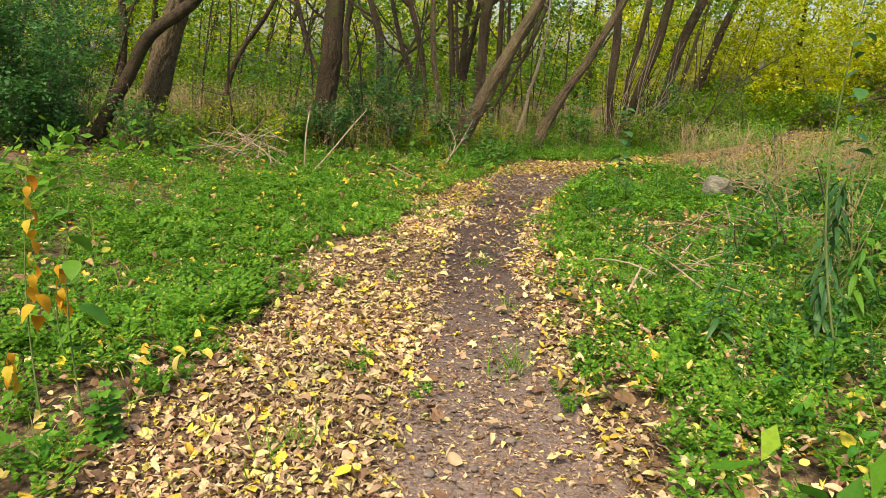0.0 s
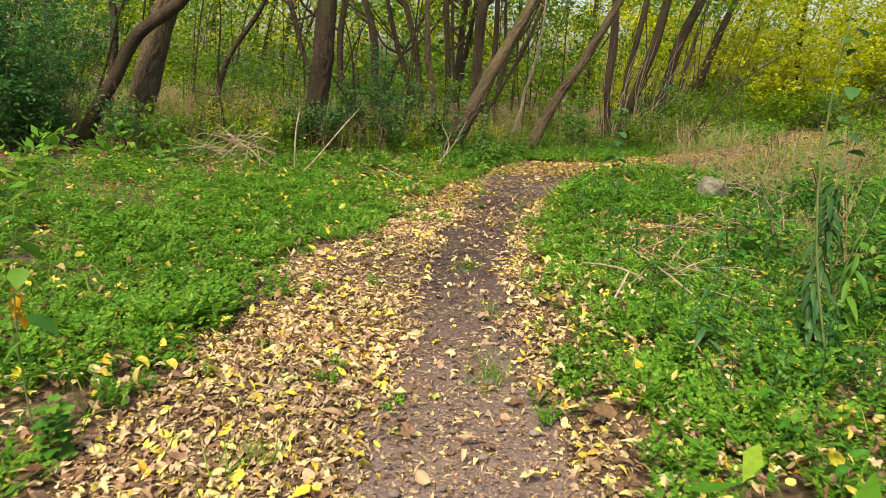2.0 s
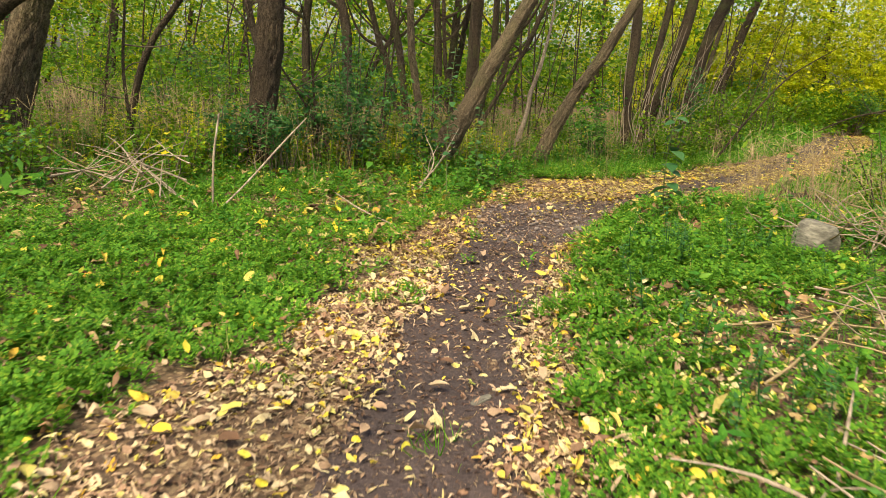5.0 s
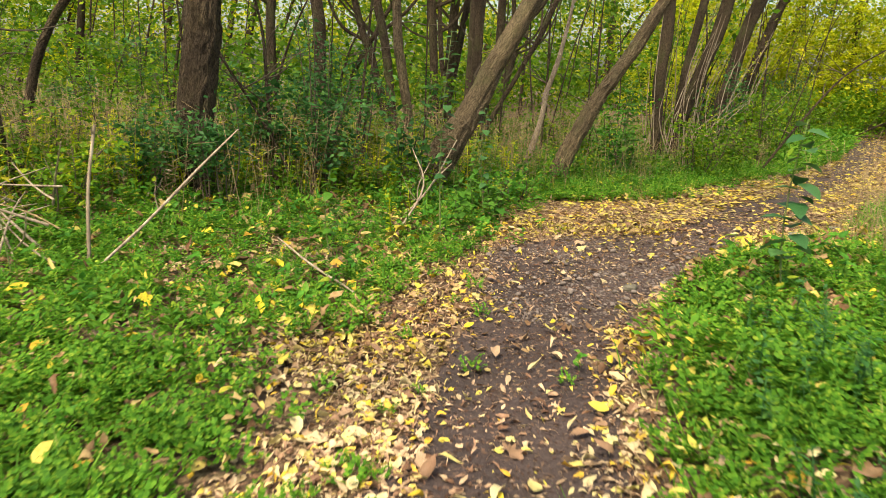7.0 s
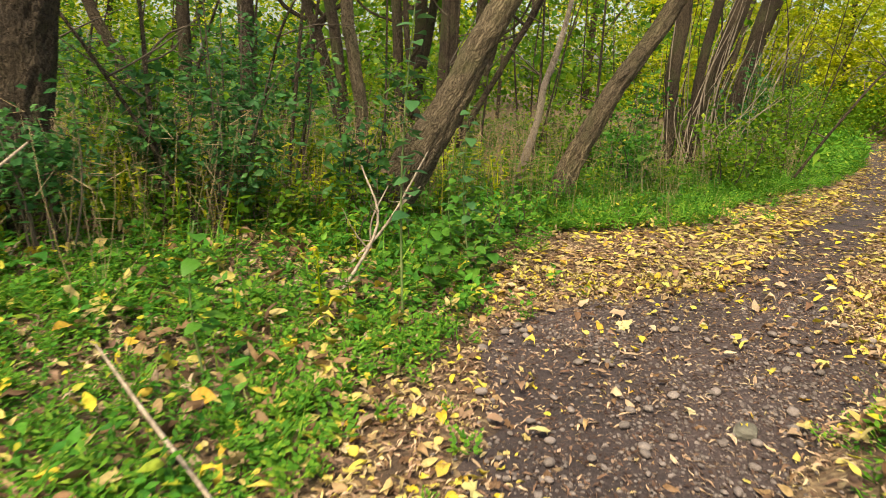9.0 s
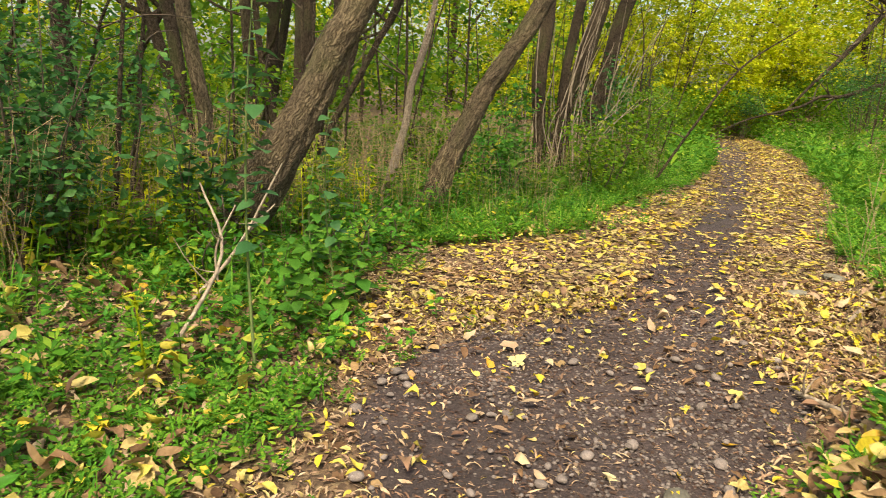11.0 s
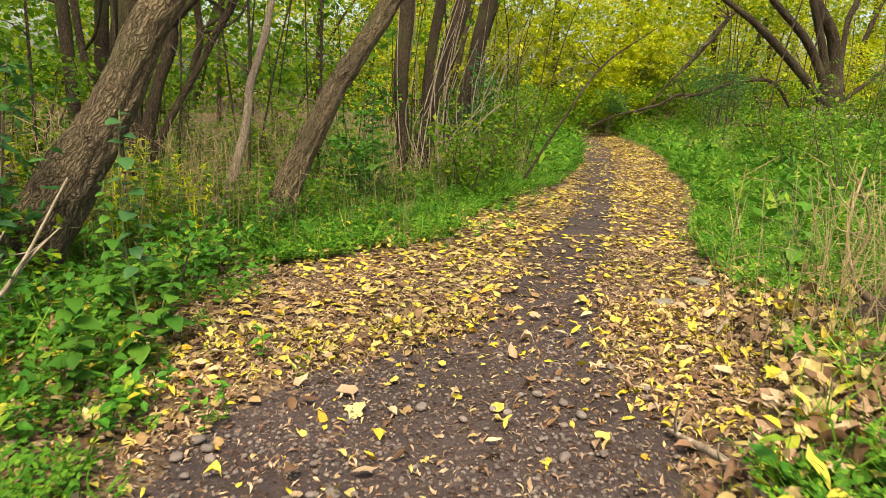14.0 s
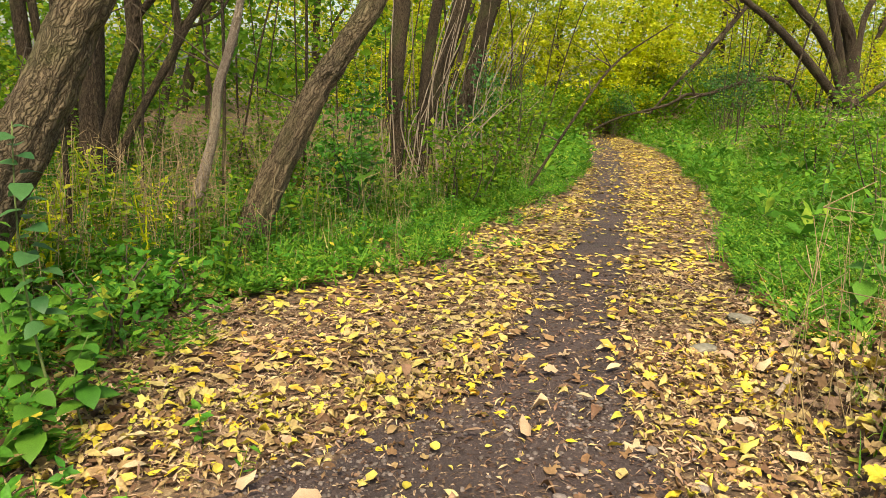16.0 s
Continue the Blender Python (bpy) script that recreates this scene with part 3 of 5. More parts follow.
LB = "leaning rough-barked tree trunk at the wood's edge"
tree([(0.44, 15.35, 0.51, 0.227), (0.59, 15.35, 0.75, 0.204), (0.79, 15.35, 1.11, 0.181), (0.93, 15.35, 1.43, 0.17), (1.13, 15.35, 1.79, 0.159)], M_BARK, "thick leaning willow-like tree with deeply furrowed grey-brown bark", big=True)
tree([(2.14, 16.9, 0.01, 0.16), (2.32, 16.9, 0.43, 0.15), (2.56, 16.9, 0.9, 0.14), (2.7, 16.9, 1.17, 0.13), (2.86, 16.9, 1.41, 0.13), (3.02, 16.9, 1.66, 0.12), (3.17, 16.9, 1.9, 0.12)], M_BARK, "leaning grey-brown tree with furrowed bark beside the path", big=True)
tree([(1.6, 16.95, -0.03, 0.06), (1.71, 16.95, 0.38, 0.06), (1.79, 16.95, 0.67, 0.05), (1.83, 16.95, 0.9, 0.05), (1.85, 16.95, 1.11, 0.05), (1.92, 16.95, 1.32, 0.05), (2.0, 16.95, 1.59, 0.05), (2.05, 16.95, 1.82, 0.04)], M_PALE, "thin dead pale bleached tree stem", height=4.2, per=4)
tree([(4.41, 20.0, -0.16, 0.11), (4.47, 20.0, 0.42, 0.12), (4.41, 20.0, 1.18, 0.15), (4.44, 20.0, 1.77, 0.15), (4.48, 20.0, 2.27, 0.15)], M_BARK2, "upright reddish-brown tree stem hung with dead twigs")
tree([(5.24, 21.5, -0.16, 0.14), (5.51, 21.5, 0.93, 0.15), (5.79, 21.5, 1.82, 0.16), (6.0, 21.5, 2.52, 0.18)], M_BARK2, LB)
tree([(4.98, 20.5, 0.02, 0.09), (5.03, 20.5, 1.36, 0.1), (5.25, 20.5, 2.74, 0.11), (5.38, 20.5, 3.64, 0.11)], M_BARK2, LB)
tree([(6.6, 23.0, 0.2, 0.2), (6.88, 23.0, 1.22, 0.2), (7.15, 23.0, 2.61, 0.2), (7.68, 23.0, 3.97, 0.2)], M_BARK2, "dark leaning tree trunk behind dead hanging twigs")
tree([(-0.22, 16.6, 0.44, 0.1), (-0.23, 16.6, 0.81, 0.09), (-0.29, 16.6, 1.16, 0.09), (-0.35, 16.6, 1.55, 0.09), (-0.39, 16.6, 1.79, 0.09)], M_BARK, "slim upright reddish-brown tree trunk in the undergrowth")
tree([(-2.4, 13.7, 0.1, 0.235), (-2.38, 13.7, 0.66, 0.235), (-2.3, 13.7, 1.32, 0.235), (-2.25, 13.7, 1.68, 0.235), (-2.23, 13.7, 2.02, 0.235)], M_BARK2, "dark upright tree trunk wrapped in leafy shrubs", big=True)
tree([(-5.71, 11.4, 0.1, 0.16), (-5.39, 11.4, 0.74, 0.14), (-5.09, 11.4, 1.19, 0.13), (-4.81, 11.4, 1.71, 0.13), (-4.55, 11.4, 1.99, 0.12), (-3.92, 11.4, 2.46, 0.12)], M_BARK2, "dark curved tree trunk leaning far over")
tree([(-5.09, 11.9, 0.26, 0.27), (-4.85, 11.9, 1.01, 0.26), (-4.66, 11.9, 1.65, 0.24), (-4.47, 11.9, 2.18, 0.22), (-4.31, 11.9, 2.53, 0.21)], M_BARK, "thick brown tree trunk with furrowed bark", big=True)
tree([(-4.4, 14.0, 0.66, 0.07), (-4.22, 14.0, 1.31, 0.07), (-3.98, 14.0, 1.79, 0.06), (-3.7, 14.0, 2.16, 0.06), (-3.37, 14.0, 2.68, 0.05)], M_BARK2, "thin leaning tree stem in the undergrowth")
STAND_LEFT = [
    [(-3.0, 17.0, 1.22, 0.08), (-3.29, 17.0, 1.79, 0.08), (-3.45, 17.0, 2.47, 0.08), (-3.58, 17.0, 2.96, 0.08)],
    [(-2.59, 18.0, 1.37, 0.1), (-2.58, 18.0, 2.31, 0.1), (-2.46, 18.0, 3.1, 0.1)],
    [(-1.69, 17.5, 1.0, 0.12), (-1.71, 17.5, 2.19, 0.13), (-1.95, 17.5, 3.07, 0.09)],
    [(-0.56, 18.0, 0.54, 0.1), (-0.69, 18.0, 1.7, 0.1), (-0.88, 18.0, 2.57, 0.1), (-1.03, 18.0, 3.06, 0.1)],
    [(0.09, 20.0, 0.4, 0.1), (0.03, 20.0, 1.92, 0.1), (-0.08, 20.0, 3.38, 0.1)]]
STAND_MIDDLE = [
    [(0.35, 22.0, 1.64, 0.13), (0.42, 22.0, 2.79, 0.13), (0.49, 22.0, 3.59, 0.13)],
    [(0.75, 19.0, 0.63, 0.16), (0.81, 19.0, 1.79, 0.17), (0.83, 19.0, 2.77, 0.17), (0.94, 19.0, 3.32, 0.17)],
    [(-0.91, 20.0, 0.7, 0.1), (-1.07, 20.0, 1.28, 0.1), (-1.2, 20.0, 1.77, 0.1), (-1.32, 20.0, 2.04, 0.09)],
    [(-1.77, 21.0, 0.87, 0.07), (-1.58, 21.0, 1.42, 0.07), (-1.33, 21.0, 1.86, 0.07), (-1.17, 21.0, 2.14, 0.06)],
    [(0.36, 22.5, 0.83, 0.1), (0.5, 22.5, 1.65, 0.1), (0.61, 22.5, 2.36, 0.1)]]
STAND_DEEP = [
    [(1.21, 18.5, 0.78, 0.05), (1.47, 18.5, 1.24, 0.05), (1.69, 18.5, 1.66, 0.05), (1.94, 18.5, 2.14, 0.06)],
    [(0.98, 18.5, 0.78, 0.1), (1.06, 18.5, 1.08, 0.09), (1.21, 18.5, 1.52, 0.1), (1.21, 18.5, 1.89, 0.1)],
    [(1.61, 22.0, 1.21, 0.07), (1.75, 22.0, 1.77, 0.07), (1.72, 22.0, 2.23, 0.07)],
    [(0.29, 20.0, 1.09, 0.06), (0.23, 20.0, 1.4, 0.06), (0.17, 20.0, 1.94, 0.06)],
    [(-6.9, 15.0, 0.5, 0.1), (-6.7, 15.0, 2.0, 0.1), (-6.75, 15.0, 3.4, 0.09)],
    [(-8.6, 16.0, 0.5, 0.12), (-8.5, 16.0, 2.0, 0.12), (-8.8, 16.0, 3.6, 0.1)]]
for pts in STAND_LEFT + STAND_MIDDLE + STAND_DEEP:
    tree(pts, M_BARK2, "slim dark tree trunk deeper in the wood", group="slim woodland trees", per=5, low_limbs=2)
# old many-stemmed tree on the bank
STEMS = [[(20.7, 26.5, 1.2, 0.17), (19.93, 26.5, 1.81, 0.16), (18.48, 26.5, 2.78, 0.14), (17.28, 26.5, 3.47, 0.11), (16.39, 26.5, 3.85, 0.09)],
         [(21.4, 26.8, 1.0, 0.18), (20.76, 26.8, 2.18, 0.16), (19.88, 26.8, 3.12, 0.15), (18.57, 26.8, 3.97, 0.12)],
         [(21.9, 27.1, 1.0, 0.20), (21.26, 27.1, 2.54, 0.15), (20.85, 27.1, 3.36, 0.14), (20.43, 27.1, 4.15, 0.13)],
         [(22.4, 27.3, 1.1, 0.16), (22.52, 27.5, 2.62, 0.11), (22.78, 27.7, 3.86, 0.11), (23.03, 27.7, 4.4, 0.11)],
         [(21.0, 26.2, 0.8, 0.08), (20.78, 25.8, 1.2, 0.08), (21.5, 25.5, 1.9, 0.08), (22.4, 25.4, 2.6, 0.07)]]
for st in STEMS:
    a, b = np.array(st[-2]), np.array(st[-1])
    d = (b - a)[:3]
    st[:] = [(q[0], q[1], q[2], q[3] * 0.85) for q in st]
    for k, rr in ((0.9, 0.75), (1.9, 0.45), (2.8, 0.15)):
        st.append((b[0] + d[0] * k, b[1] + d[1] * k, b[2] + d[2] * k + 0.25 * k * k, b[3] * rr))
tree([(22.0, 27.0, 0.5, 0.33), (22.2, 27.2, 1.4, 0.22), (22.14, 27.4, 2.42, 0.18), (21.76, 27.4, 3.35, 0.17), (20.94, 27.4, 4.21, 0.15)], M_BARK2, "old many-stemmed tree fanning out on the green bank", limbs=STEMS, big=True, girth=1.0)
# fallen and hanging dead wood
def dead_limb(pts, name, label, sides=8, twigs=6, mat=None, seed=0):
    r = random.Random(seed)
    b = pts[0]
    t = new(name)
    t.location = b[:3]
    tagged(t, label, "branch")
    rel = [(p[0] - b[0], p[1] - b[1], p[2] - b[2], p[3]) for p in pts]
    v, f = tube(rel, sides, 24, 0.08, seed)
    part("limb", tri_mesh("limb", v, f, mat or M_BARK2, True), t)
    c = bez(rel, 30)
    for k in range(twigs):
        a = c[r.randint(6, 30)]
        e = (a[0] + r.uniform(-0.9, 0.5), a[1] + r.uniform(-0.4, 0.4), a[2] + r.uniform(-0.5, 0.7))
        v, f = stalk(a[:3], e, a[3] * 0.5 + 0.004, 0.004, 5, r.uniform(-0.1, 0.1), 4)
        part("twig", tri_mesh("twig", v, f, M_STEMDARK), t)
    return t


dead_limb([(17.3, 31.0, 0.5, 0.03), (18.39, 31.0, 1.62, 0.05), (19.26, 31.0, 2.42, 0.08), (20.13, 31.0, 3.33, 0.09), (20.78, 31.0, 4.04, 0.08), (21.23, 31.0, 4.45, 0.07)], "broken_branch", "dead broken branch hanging from a tree to the ground", twigs=14, seed=3)
dead_limb([(13.6, 29.6, -0.25, 0.025), (14.7, 29.2, 0.4, 0.03), (16.36, 29.0, 0.85, 0.045), (17.2, 29.1, 1.2, 0.05), (17.89, 29.0, 1.22, 0.055), (19.48, 29.0, 1.68, 0.065), (21.19, 29.0, 1.78, 0.07), (22.4, 29.0, 0.7, 0.06)], "fallen_branch", "long dead branch arching over the bank", twigs=16, seed=5)
dead_limb([(15.3, 24.1, 0.5, 0.04), (16.15, 24.0, 0.56, 0.05), (17.13, 24.1, 0.52, 0.06), (18.4, 23.9, 0.58, 0.07)], "fallen_log", "grey fallen log lying on the grassy bank", twigs=9, seed=7)
dead_limb([(19.6, 25.7, 0.6, 0.08), (20.65, 25.5, 0.7, 0.1), (21.8, 25.8, 0.72, 0.1)], "fallen_log", "thick pale fallen log at the foot of an old tree", 12, 2, M_TWIG, seed=9)

# ---- undergrowth ----
def shrub(x, y, h, spread, mat, label, per=34, leaf=0.06, stems=7, name="shrub", low=0.15, shapes=OVATE, stem_mat=None):
    t = new(name)
    z = zland(x, y) - 0.03
    t.location = (x, y, z)
    tagged(t, label, "shrub", "undergrowth")
    centres = []
    for k in range(stems):
        a, rr = RNG.uniform(0, 6.28), spread * RNG.uniform(0.2, 1.0)
        top = np.array((math.cos(a) * rr, math.sin(a) * rr, h * RNG.uniform(0.65, 1.05)))
        foot = np.array((math.cos(a) * 0.12, math.sin(a) * 0.12, 0.0))
        st = [stalk(foot, top, 0.012, 0.004, 4, RNG.uniform(-0.12, 0.12), 5)]
        for j in range(int(3 + h * 3)):
            s = RNG.uniform(low, 1.0)
            b = foot + (top - foot) * s
            side = b + RNG.normal(0, 0.16, 3) * (1, 1, 0.5) * spread
            st.append(stalk(b, side, 0.005, 0.002, 3, 0.02, 2))
            centres.append(side)
        v, f = join(st)
        part("stem", tri_mesh("stem", v, f, stem_mat or M_STEMDARK), t)
    v, f = cluster(centres, 0.2, per, leaf, shapes if y < 17 else FARLEAF, 0.55, 0.55)
    part("foliage", tri_mesh("foliage", v, f, mat), t)
    return t


def scatter_xy(n, x0, x1, y0, y1, keep):
    x, y = RNG.uniform(x0, x1, n), RNG.uniform(y0, y1, n)
    k = keep(x, y) > RNG.random(n)
    return x[k], y[k]


def leafzone(x, y, soft=0.25):
    """1 in the leaf-strewn band along the path, 0 outside, with wandering edges."""
    w = 0.22 * wave(x, y, 1.6, 5.0) + 0.12 * wave(x, y, 5.0, 6.0)
    return smooth((x - edge(LEAF_L, y) + w) / soft + 0.5) * smooth((edge(LEAF_R, y) - x + w) / soft + 0.5)


def dirtzone(x, y, soft=0.2):
    w = 0.1 * wave(x, y, 2.6, 8.0)
    return smooth((x - edge(DIRT_L, y) + w) / soft + 0.5) * smooth((edge(DIRT_R, y) - x + w) / soft + 0.5)


# dark leafy shrubs among the trunks
DARK_SHRUBS = [(-7.5, 9.6, 2.8, 1.4), (-9.2, 10.6, 3.4, 1.6), (-7.0, 13.0, 3.2, 1.6), (-6.6, 10.8, 2.6, 1.0), (-6.3, 11.0, 2.0, 1.1), (-8.2, 12.0, 2.6, 1.5), (-6.0, 10.2, 1.3, 0.8), (-4.6, 10.8, 0.9, 0.6)]
WOOD_BUSHES = [(-3.6, 12.9, 1.1, 0.6), (-2.9, 14.6, 1.4, 0.8), (-3.8, 15.5, 1.8, 1.1), (-5.2, 14.4, 2.2, 1.3), (-6.6, 16.5, 2.6, 1.5), (-0.4, 18.0, 1.4, 0.9), (1.0, 19.6, 1.2, 0.9), (2.6, 19.5, 1.0, 0.7), (0.0, 14.8, 0.7, 0.4), (-1.0, 14.8, 0.7, 0.5), (-3.0, 11.9, 0.8, 0.5), (-4.4, 11.0, 0.9, 0.5)]
DARK_SHRUBS_INNER = [(-2.0, 13.2, 1.2, 0.45), (-2.7, 13.2, 1.0, 0.4), (-1.3, 14.6, 1.5, 0.6), (-1.0, 16.0, 1.7, 0.9), (17.5, 27.5, 2.2, 1.2), (19.0, 29.5, 2.6, 1.4), (10.6, 15.0, 2.4, 1.4), (12.5, 32.5, 2.4, 1.2), (16.5, 32.0, 2.0, 1.2)]
SAPLINGS = [(3.3, 18.2, 0.8, 0.5), (3.4, 19.0, 1.4, 0.5), (0.1, 14.4, 0.5, 0.35), (1.0, 14.9, 0.6, 0.4), (1.3, 15.6, 0.5, 0.4), (2.9, 6.4, 0.6, 0.4), (3.6, 5.6, 0.7, 0.5), (4.3, 7.6, 0.8, 0.6), (3.4, 4.6, 0.6, 0.4)]
PATH_BUSHES = [(4.9, 18.9, 1.1, 0.6), (6.0, 20.2, 1.3, 0.7), (7.4, 22.4, 1.6, 0.9), (5.8, 12.0, 1.1, 0.7), (7.6, 13.4, 1.5, 1.0)]
BANK_BUSHES = [(8.6, 24.0, 1.8, 1.0), (10.2, 26.2, 1.7, 1.0), (11.8, 28.6, 1.7, 1.0), (12.6, 31.5, 1.6, 1.2), (16.0, 33.5, 2.0, 1.6), (23.0, 33.0, 3.0, 2.0), (9.6, 16.5, 1.6, 1.0), (12.0, 19.5, 1.5, 1.1), (14.5, 22.5, 1.8, 1.2), (17.0, 22.0, 2.0, 1.3)]
YELLOW_BUSHES = [(9.0, 31.0, 3.2, 1.8), (12.0, 34.0, 4.2, 2.2), (15.5, 36.0, 4.5, 2.4), (19.0, 35.5, 3.6, 2.2), (25.0, 29.0, 3.0, 1.8), (6.5, 27.5, 3.4, 1.8)]
LIME_TREES = [(18.0, 34.0, 5.6, 2.4), (14.6, 34.5, 4.8, 2.0), (21.0, 36.0, 5.4, 2.4), (9.5, 33.0, 4.6, 2.0)]
shrub_spots = [(*q, kind) for spots, kind in ((DARK_SHRUBS, "d"), (WOOD_BUSHES, "g"), (DARK_SHRUBS_INNER, "d"), (SAPLINGS, "b"), (PATH_BUSHES, "g"), (BANK_BUSHES, "g"), (YELLOW_BUSHES, "y"), (LIME_TREES, "l")) for q in spots]
for x, y, h, s, kind in shrub_spots:
    mat, lab = {"d": (M_DARK, "dark green leafy shrub among the tree trunks"), "g": (M_GREEN, "mid-green bushy undergrowth at the wood's edge"), "y": (M_YELLOW, "yellowing autumn bush beyond the path"), "l": (M_LIME, "bright lime-yellow small autumn tree beyond the path"), "b": (M_BROAD, "fresh green leafy sapling beside the path")}[kind]
    big = kind == "d" and x < -5
    shrub(x, y, h, s, mat, lab, stems=12 if big else 7, per={"d": 44 if big else 18, "y": 26, "l": 60}.get(kind, 18), low=0.15 if big or kind != "d" else 0.5, leaf={"y": 0.1, "l": 0.12}.get(kind, 0.08), shapes=LEAFLET)

rs = random.Random(77)
for k in range(34):
    y = rs.uniform(14.0, 23.0)
    x = rs.uniform(-7.5, float(edge(LEAF_L, y)) - 1.0)
    if x > -1.2 and y < 19.5:
        continue
    if k % 3 == 0:
        shrub(x, y, rs.uniform(1.1, 2.3), rs.uniform(0.5, 0.9), M_DARK, "dusky green leafy undergrowth between the trunks", stems=6, per=15, low=0.2, leaf=0.09, shapes=LEAFLET)
    else:
        shrub(x, y, rs.uniform(0.9, 2.0), rs.uniform(0.5, 0.9), M_GREEN, "bright green leafy undergrowth between the trunks", stems=6, per=14, low=0.2, leaf=0.09, shapes=LEAFLET)

# far woods: trunks and autumn foliage, beyond counting
n = 120
fx, fy = RNG.uniform(-32, 48, n), RNG.uniform(22, 60, n)
keep = (fy > 24 + np.abs(fx - 2) * 0.1) & ((fx < edge(LEAF_L, fy) - 2.5) | (fx > edge(LEAF_R, fy) + 9) | (fy > 36))
fx, fy = fx[keep], fy[keep]
st, flats = [], []
for x, y in zip(fx, fy):
    z = zland(x, y) - 0.1
    a, ln, r0 = RNG.normal(0.12, 0.22), RNG.uniform(6, 11), RNG.uniform(0.06, 0.2)
    mid = [x + a * ln * 0.5, y, z + ln * 0.5, r0 * 0.75]
    st.append(tube([[x, y, z, r0], mid, [x + a * ln * 1.3, y + RNG.normal(0, 0.5), z + ln, r0 * 0.3]], 7, 8, 0.05, int(x * 13 + y)))
    flats.append(TUBE["straight"])
v, f = join(st)
tagged(new("far_tree_trunks", tri_mesh("far_tree_trunks", v, f, M_BARK2, True, np.concatenate(flats))), "distant dark trunks deep in the wood", "trees", kind="stuff")


def far_foliage(name, label, n, x0, x1, y0, y1, z0, z1, mat, size, per, rad, keep=None):
    x, y = RNG.uniform(x0, x1, n), RNG.uniform(y0, y1, n)
    if keep is not None:
        k = keep(x, y)
        x, y = x[k], y[k]
    z = land(x, y) + z0 + (z1 - z0) * RNG.random(len(x)) ** 0.95
    v, f = cluster(np.stack([x, y, z], 1), rad, per, size, FARLEAF, 0.6, 0.7)
    return tagged(new(name, tri_mesh(name, v, f, mat)), label, "foliage", kind="stuff")


woods_l = lambda x, y: (x < edge(LEAF_L, y) - 2.0) | (y > 33)
woods_r = lambda x, y: (x > edge(LEAF_R, y) + 7.0) | (y > 34)
far_foliage("far_foliage_green", "distant green foliage behind the trunks", 760, -28, 12, 20, 46, 0.3, 8.0, M_GREEN, 0.19, 80, 0.8, woods_l)
far_foliage("far_foliage_autumn", "distant yellow-green autumn foliage", 2350, -34, 46, 26, 54, 0.3, 9.5, M_YELLOW, 0.21, 84, 1.0, lambda x, y: woods_l(x, y) & woods_r(x, y))
far_foliage("far_understorey", "distant low dark undergrowth", 1100, -28, 45, 22, 50, 0.0, 1.8, M_GREEN, 0.17, 80, 0.65, lambda x, y: woods_l(x, y) & woods_r(x, y))
far_foliage("far_foliage_lime", "bright lime-yellow foliage of far trees beyond the bank", 330, 9, 40, 32, 44, 2.2, 9.5, M_LIME, 0.16, 84, 0.8, lambda x, y: x > 9 + (y - 31) * 0.1)
far_foliage("far_foliage_mixed", "yellow-green foliage of far trees beyond the bank", 620, 7, 40, 31, 44, 0.8, 9.5, M_YELLOW, 0.17, 84, 0.9, lambda x, y: x > 7 + (y - 31) * 0.1)
far_foliage("path_end_thicket", "low green thicket where the path bends out of sight", 260, 9, 24, 31.5, 38, 0.0, 1.6, M_GREEN, 0.13, 80, 0.5)

# ---- low plants ----
def verge_gap(x, y):
    """1 on the leaf-covered foot of the bank outside the bend, where few herbs grow."""
    return smooth((y - 11.0) / 0.5) * smooth((14.2 - y) / 0.6) * smooth((edge(LEAF_R, y) + 1.9 + 0.4 * wave(x, y, 1.3, 15.0) - x) / 0.6) * (x > edge(LEAF_R, y) - 0.4)


def herb_keep(x, y):
    wl = edge(LEAF_L, y) - x
    wr = x - edge(LEAF_R, y)
    out = 1 - leafzone(x, y, 0.4)
    wood = smooth((wl - 5.5 + np.clip(y - 6, 0, 6) * 0.55) / 1.5)
    dens = 0.62 + 0.5 * wave(x, y, 0.8, 2.0) + 0.25 * wave(x, y, 2.7, 3.0)
    return out * np.clip(dens, 0.42, 1) * (1 - 0.72 * wood * (wl > 0)) * (1 - 0.86 * verge_gap(x, y))


def soft_box(x, y, x0, x1, y0, y1, m=1.6):
    w = 0.8 * wave(x, y, 0.6, 17.0)
    return smooth((x - x0 + w) / m) * smooth((x1 - x + w) / m) * smooth((y - y0 + w) / m) * smooth((y1 - y + w) / m)


HERB = [rosette(s, 4, 4, (0.1, 0.8), True) for s in range(7)]
HERB_FAR = [rosette(s + 40, 4, 3) for s in range(4)]
hx, hy = scatter_xy(16500, -5.2, 5.0, 0.6, 12.5, lambda x, y: herb_keep(x, y) * (0.15 + 0.85 * soft_box(x, y, -6.0, 6.0, -0.4, 14.0, 1.2)))
near = (hx > edge(LEAF_L, hy) - 1.9) & (hx < edge(LEAF_R, hy) + 1.6) & (hy < 9.5)
for pick, forms, name, label in ((near, HERB, "ground_cover_herbs", "dense low carpet of feathery green parsley-like herbs"), (~near, HERB_FAR, "outer_ground_cover", "feathery green herbs farther from the path")):
    x, y = hx[pick], hy[pick]
    n = len(x)
    v, f = strew(forms, on_land(x, y, 0.01), RNG.normal(0, 0.12, n), RNG.normal(0, 0.12, n), RNG.uniform(0, 6.28, n), RNG.uniform(0.09, 0.16, n) * (1 + 0.4 * wave(x, y, 1.1, 9.0)))
    tagged(new(name, tri_mesh(name, v, f, M_HERB)), label, "herbs", kind="stuff")
hx, hy = scatter_xy(8000, -6, 22, 12.5, 32, herb_keep)
n = len(hx)
